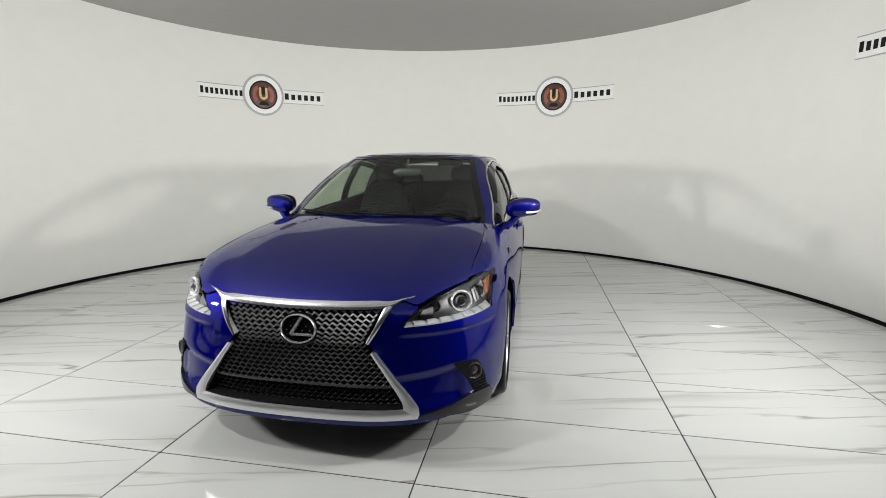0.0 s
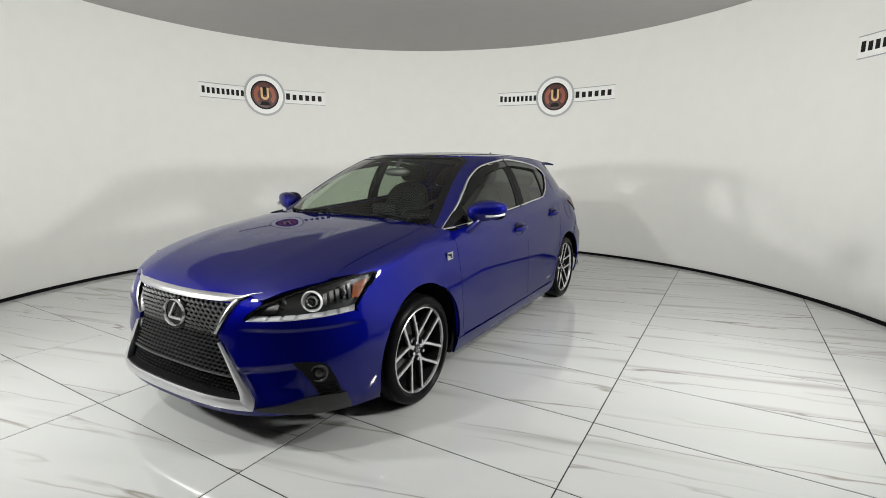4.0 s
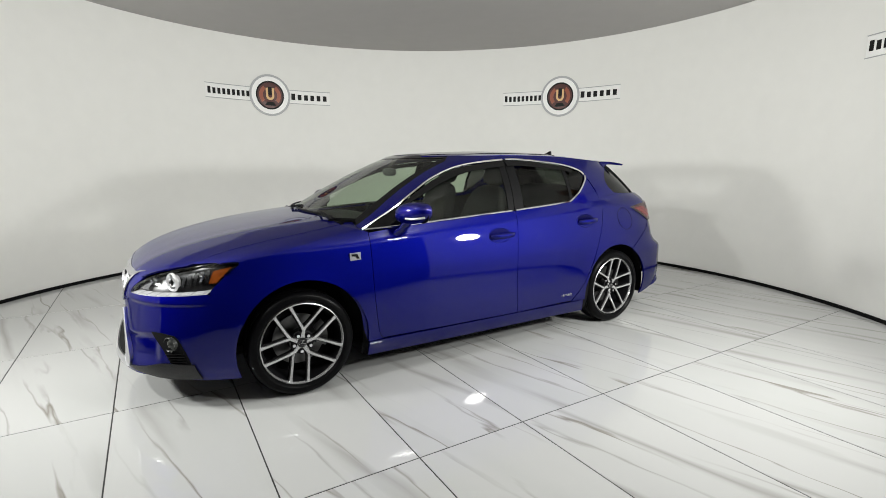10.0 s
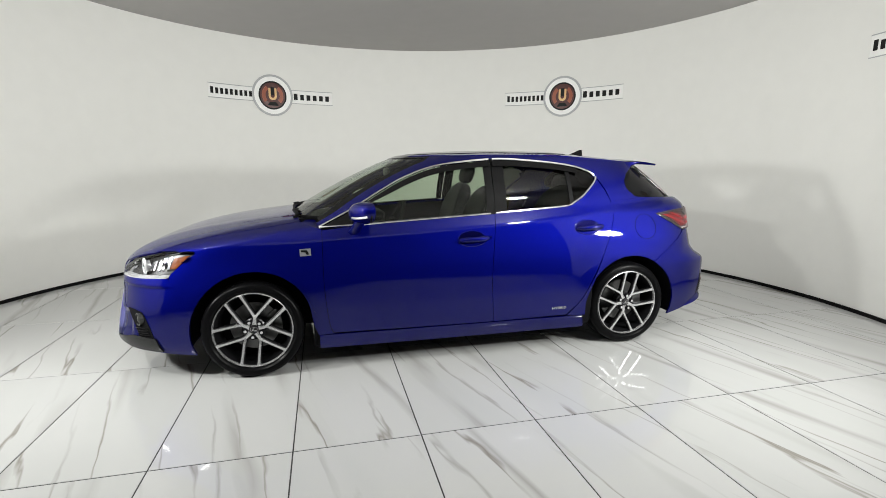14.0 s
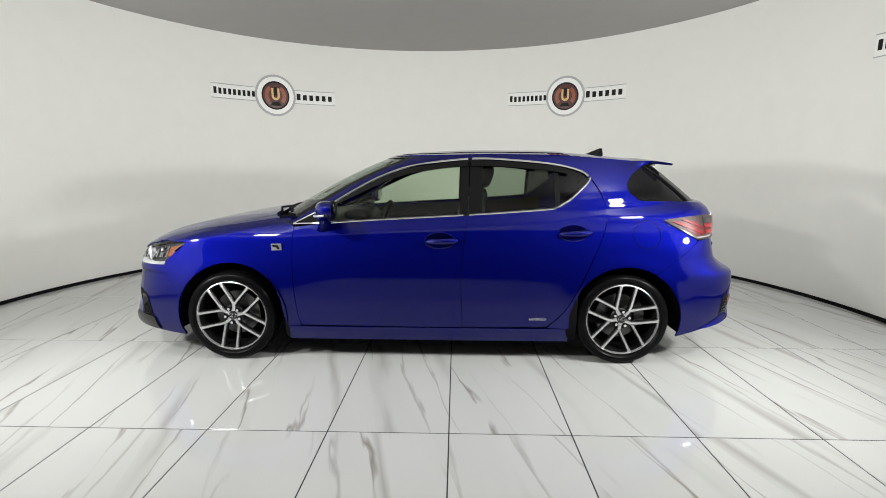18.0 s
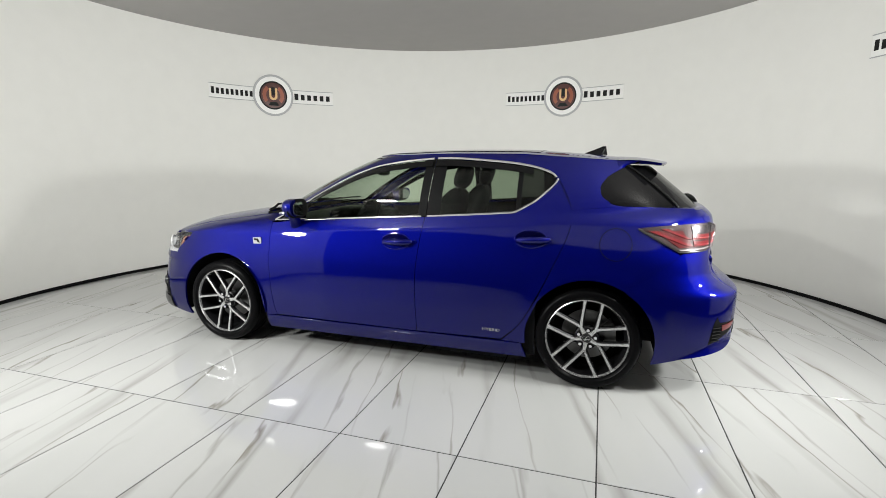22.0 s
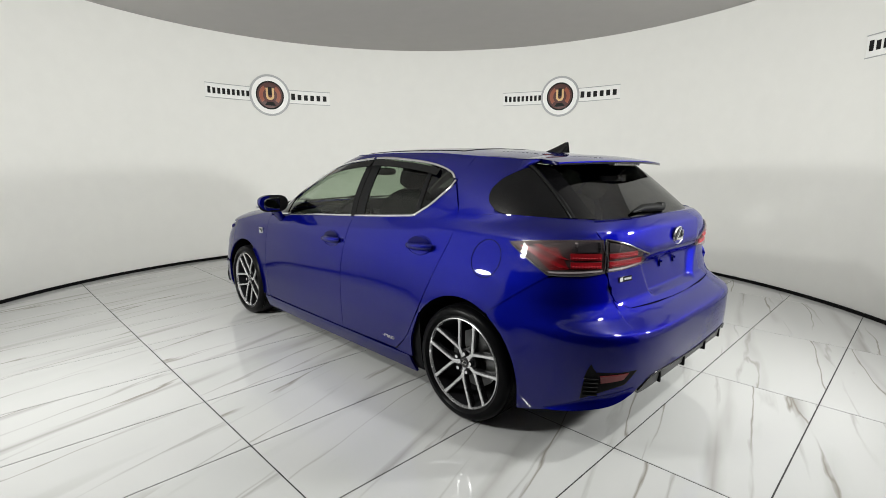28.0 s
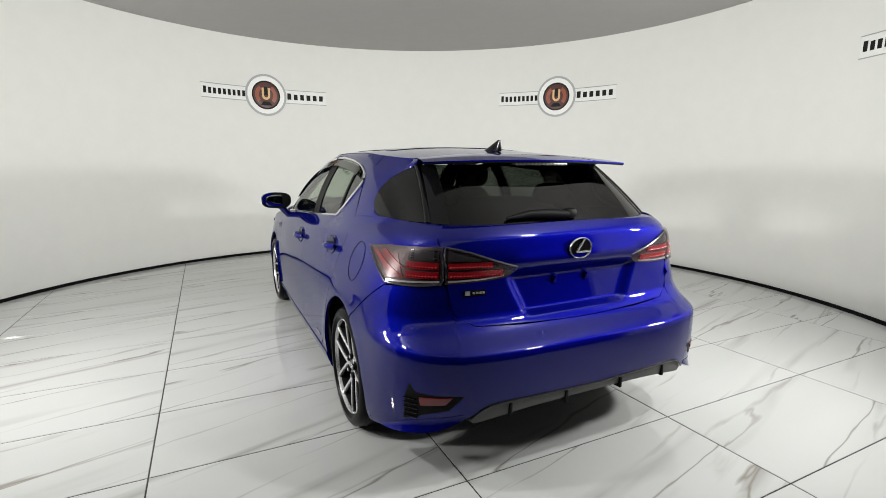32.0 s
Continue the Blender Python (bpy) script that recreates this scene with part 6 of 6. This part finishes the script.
    # seam between bumper and wing / quarter are gaps; front wiper
for y0, y1, x0 in ((0.42, -0.18, 0.0), (-0.12, -0.58, 0.0)):
    bm = bmesh.new()
    ys = np.linspace(y0, y1, 10)
    zz = np.linspace(0.985, 1.000, 10)
    p = on_screen(np.stack([ys, zz], -1))
    p[:, 0] += 0.012
    p[:, 2] += 0.004
    tube(bm, p, [0.009] * 3 + [0.008] * 4 + [0.006] * 3, 6)
    part("wiper", bm, BLACK, car, "black windscreen wiper")
# wiper arms from their pivots
for y0, y1 in ((0.60, 0.36), (-0.05, -0.26)):
    bm = bmesh.new()
    q = on_screen(np.array([(y1, 0.995)]))[0]
    tube(bm, [(1.035, y0, float(hood_z(1.035, y0)) + 0.004), (1.02, y0 - 0.03, float(hood_z(1.02, y0)) + 0.018), (float(q[0]) + 0.045, (y0 + y1) / 2, 1.006), (float(q[0]) + 0.020, y1, 1.004)], [0.014, 0.011, 0.008, 0.007], 8)
    part("wiper_arm", bm, BLACK, car, "black wiper arm on its pivot")
# cowl under the windscreen
bm = bmesh.new()
g = []
for k in np.linspace(0, 1, 5):
    row = []
    for y in np.linspace(-0.655, 0.655, 30):
        x0 = float(np.interp(abs(y), [0, 0.4, 0.70], [1.062, 1.047, 1.0]))
        x1 = float(on_screen(np.array([(y, 0.955)]))[0][0]) - 0.01
        row.append((x0 + (x1 - x0) * k, y, float(hood_z(x0, y)) - 0.012 + (0.957 - float(hood_z(x0, y)) + 0.012) * k))
    g.append(row)
sheet(bm, np.array(g), 0.02, mid=(0.9, 0, 0.5))
part("cowl", bm, BLACK, car, "black plastic cowl below the windscreen")
for s in (1, -1):
    bm = bmesh.new()
    a = spline([(0.875, 0.908), (0.95, 0.930), (1.0, 0.942)], 10)
    b = spline([(0.885, 0.925), (0.91, 0.955), (0.96, 0.958)], 10)
    qa = on_side(a)
    qb = np.array([[x, 0.650, z] for x, z in b])
    gg = np.stack([qa + (qb - qa) * k for k in np.linspace(0, 1, 5)])
    gg[..., 1] *= s
    sheet(bm, gg, 0.01, mid=(0.5, 0, 0.5))
    part("wing_corner", bm, BLUE, car)
# badges and plate brackets on the tailgate
g = push(on_rear(coons(line([(30.2, 0.793), (35.6, 0.793)], 8), line([(30.2, 0.816), (35.6, 0.816)], 8), line([(30.2, 0.793), (30.2, 0.816)], 3), line([(35.6, 0.793), (35.6, 0.816)], 3))), 0.004, TAIL_MID)
bm = bmesh.new()
sheet(bm, g, 0.004, mid=TAIL_MID)
bb = part("trim_badge", bm, GLOSSBLACK, gate, "small black badge with silver bars")
for a0, a1, z0, z1 in ((34.2, 35.4, 0.796, 0.813), (33.0, 33.6, 0.800, 0.809), (32.2, 32.8, 0.800, 0.809), (31.4, 32.0, 0.800, 0.809), (30.6, 31.2, 0.800, 0.809)):
    g = push(on_rear(coons(line([(a0, z0), (a1, z0)], 3), line([(a0, z1), (a1, z1)], 3), line([(a0, z0), (a0, z1)], 3), line([(a1, z0), (a1, z1)], 3))), 0.0055, TAIL_MID)
    bm = bmesh.new()
    sheet(bm, g, 0.001, mid=TAIL_MID)
    part("bar", bm, SATIN, bb)
for y in (0.10, -0.075):
    bm = bmesh.new()
    x = float(on_rear(np.array([[(3, 0.80)]]))[0, 0][0]) + 0.026
    box(bm, x - 0.004, y, 0.822, 0.007, 0.018, 0.036, 0.003)
    bmesh.ops.create_cone(bm, cap_ends=True, segments=10, radius1=0.006, radius2=0.006, depth=0.012, matrix=Matrix.Translation((x - 0.010, y, 0.83)) @ Matrix.Rotation(radians(90), 4, "Y"))
    part("plate_bracket", bm, BLUE, gate, "blue number plate bracket")

# ---- cabin ----
def seat(x, y, w=0.50, rear=False):
    s = empty("seat")
    s.parent = car
    s["label"] = "dark leather car seat with a headrest"
    bm = bmesh.new()
    blob(bm, (x, y, 0.46), (0.27, w / 2, 0.10), shape=3.2)
    part("cushion", bm, FABRIC, s)
    lean = Matrix.Translation((x - 0.20, y, 0.50)) @ Matrix.Rotation(radians(-18 if not rear else -22), 4, "Y")
    bm = bmesh.new()

    def lump(p):
        side = abs(p.y) / (w / 2)
        return Vector((p.x + 0.035 * max(0, side - 0.55) / 0.45, p.y * (1.0 - 0.18 * max(0, p.z) / 0.33), p.z))

    blob(bm, (0, 0, 0.33), (0.075, w / 2, 0.35), shape=3.4, squash=lump)
    bm.transform(lean)
    part("backrest", bm, FABRIC, s)
    if not rear:
        for yy in (0.0,):
            bm = bmesh.new()
            blob(bm, (0.0, yy, 0.765), (0.05, 0.13, 0.085), shape=2.8)
            bm.transform(lean)
            part("headrest", bm, FABRIC, s)
            for q in (-0.06, 0.06):
                bm = bmesh.new()
                tube(bm, [(0, q, 0.64), (0, q, 0.72)], 0.007, 8)
                bm.transform(lean)
                part("headrest_post", bm, CHROME, s)
    else:
        for yy in (-0.36, 0.36):
            bm = bmesh.new()
            blob(bm, (0.0, yy, 0.70), (0.045, 0.12, 0.06), shape=2.8)
            bm.transform(lean)
            part("headrest", bm, FABRIC, s)


seat(0.02, 0.36)
seat(0.02, -0.36)
seat(-0.88, 0.0, 1.20, True)

dash = empty("dashboard")
dash.parent = car
dash["label"] = "dark grey dashboard"
bm = bmesh.new()
blob(bm, (0.72, 0, 0.80), (0.28, 0.72, 0.145), shape=3.6)
part("top_pad", bm, BLACK, dash)
bm = bmesh.new()
blob(bm, (0.52, 0.36, 0.95), (0.10, 0.17, 0.045), shape=2.6)
part("cluster_hood", bm, BLACK, dash)
bm = bmesh.new()
box(bm, 0.50, 0.0, 0.975, 0.03, 0.22, 0.09, 0.01)
part("display", bm, BLACK, dash, "small centre display")
bm = bmesh.new()
box(bm, 0.25, 0.0, 0.55, 0.75, 0.22, 0.24, 0.03)
part("console", bm, BLACK, dash, "dark centre console")
wheel_at = Matrix.Translation((0.36, 0.36, 0.87)) @ Matrix.Rotation(radians(-24), 4, "Y")
sw = empty("steering_wheel", wheel_at)
sw.parent = car
sw["label"] = "black leather steering wheel"
bm = bmesh.new()
tube(bm, [(0, 0.185 * math.cos(2 * math.pi * k / 36), 0.185 * math.sin(2 * math.pi * k / 36)) for k in range(37)], 0.015, 8, caps=False, up=(1, 0, 0))
part("rim", bm, BLACK, sw)
bm = bmesh.new()
blob(bm, (0.015, 0, 0), (0.03, 0.075, 0.06), shape=2.6)
part("horn_pad", bm, BLACK, sw)
for a in (0, 180, 270):
    bm = bmesh.new()
    c, q = math.cos(radians(a)), math.sin(radians(a))
    tube(bm, [(0.012, 0.06 * c, 0.06 * q), (0.0, 0.18 * c, 0.18 * q)], 0.016, 6, flat=0.5)
    part("spoke", bm, SATIN, sw)
bm = bmesh.new()
blob(bm, (0.36, 0.02, 1.252), (0.02, 0.112, 0.031), shape=2.8)
tube(bm, [(0.36, 0.02, 1.29), (0.31, 0.02, 1.345)], 0.012, 8)
part("inner_mirror", bm, MIRROR_BACK, car, "black rear view mirror")
# headliner, floor and inner trims
X = np.linspace(0.18, -1.40, 20)
ye, _ = roof_edge(X)
g = np.stack([on_roof(np.stack([X, (ye - 0.03) * k], -1)) for k in np.linspace(-1, 1, 15)]) - (0, 0, 0.03)
bm = bmesh.new()
sheet(bm, g, 0, mid=(-0.5, 0, 1.8))
part("headliner", bm, GREYCLOTH, car, "grey cloth headliner")
bm = bmesh.new()
box(bm, -0.4, 0, 0.27, 2.4, 1.5, 0.05)
part("cabin_floor", bm, DARK, car)
bm = bmesh.new()
box(bm, -1.55, 0, 0.78, 0.55, 1.15, 0.04, 0.01)
part("parcel_shelf", bm, BLACK, car, "black parcel shelf")

# ---- tiles of the turntable ----
def build_tiles():
    TX, TY, X0, Y0, J = 0.604, 1.203, 0.297, 1.796, 0.0030
    whole = None
    for i in range(-8, 8):
        for j in range(-6, 4):
            x0, x1, y0, y1 = X0 + TX * i + J, X0 + TX * (i + 1) - J, Y0 + TY * j + J, Y0 + TY * (j + 1) - J
            poly = clip_disc(x0, x1, y0, y1, R_TABLE)
            if not poly:
                continue
            ox, oy = (x0 + x1) / 2, (y0 + y1) / 2
            if len(poly) == 4 and whole is not None:
                ob = new("tile", whole)
                ob.parent = table
            else:
                bm = bmesh.new()
                b = 0.0012
                cx, cy = sum(p[0] for p in poly) / len(poly), sum(p[1] for p in poly) / len(poly)
                rings = []
                for z, inset in ((-0.004, 0.0), (-b, 0.0), (0.0, b)):
                    ring = []
                    for x, y in poly:
                        d = math.hypot(x - cx, y - cy) + 1e-9
                        k = 1 - inset / d * 1.3
                        ring.append(bm.verts.new((cx + (x - cx) * k - ox, cy + (y - cy) * k - oy, z)))
                    rings.append(ring)
                for a, c in zip(rings, rings[1:]):
                    for k in range(len(poly)):
                        bm.faces.new((a[k], a[(k + 1) % len(poly)], c[(k + 1) % len(poly)], c[k]))
                bm.faces.new(rings[-1])
                fix_normals(bm)
                ob = part("tile", bm, MARBLE, table, smooth=False)
                if len(poly) == 4:
                    whole = ob.data
            ob.location = (ox, oy, 0)


build_tiles()

# ---- what turns ----
def motions():
    rows, cars = [], []
    for t, a in enumerate(TURNS):
        m = pose(0, 0, 0, 0, 0, a)
        rows.append((t, m))
        cars.append((t, m @ Matrix.Translation((*CAR_OFF, 0))))
    walk(table, rows)
    walk(car, cars)


motions()
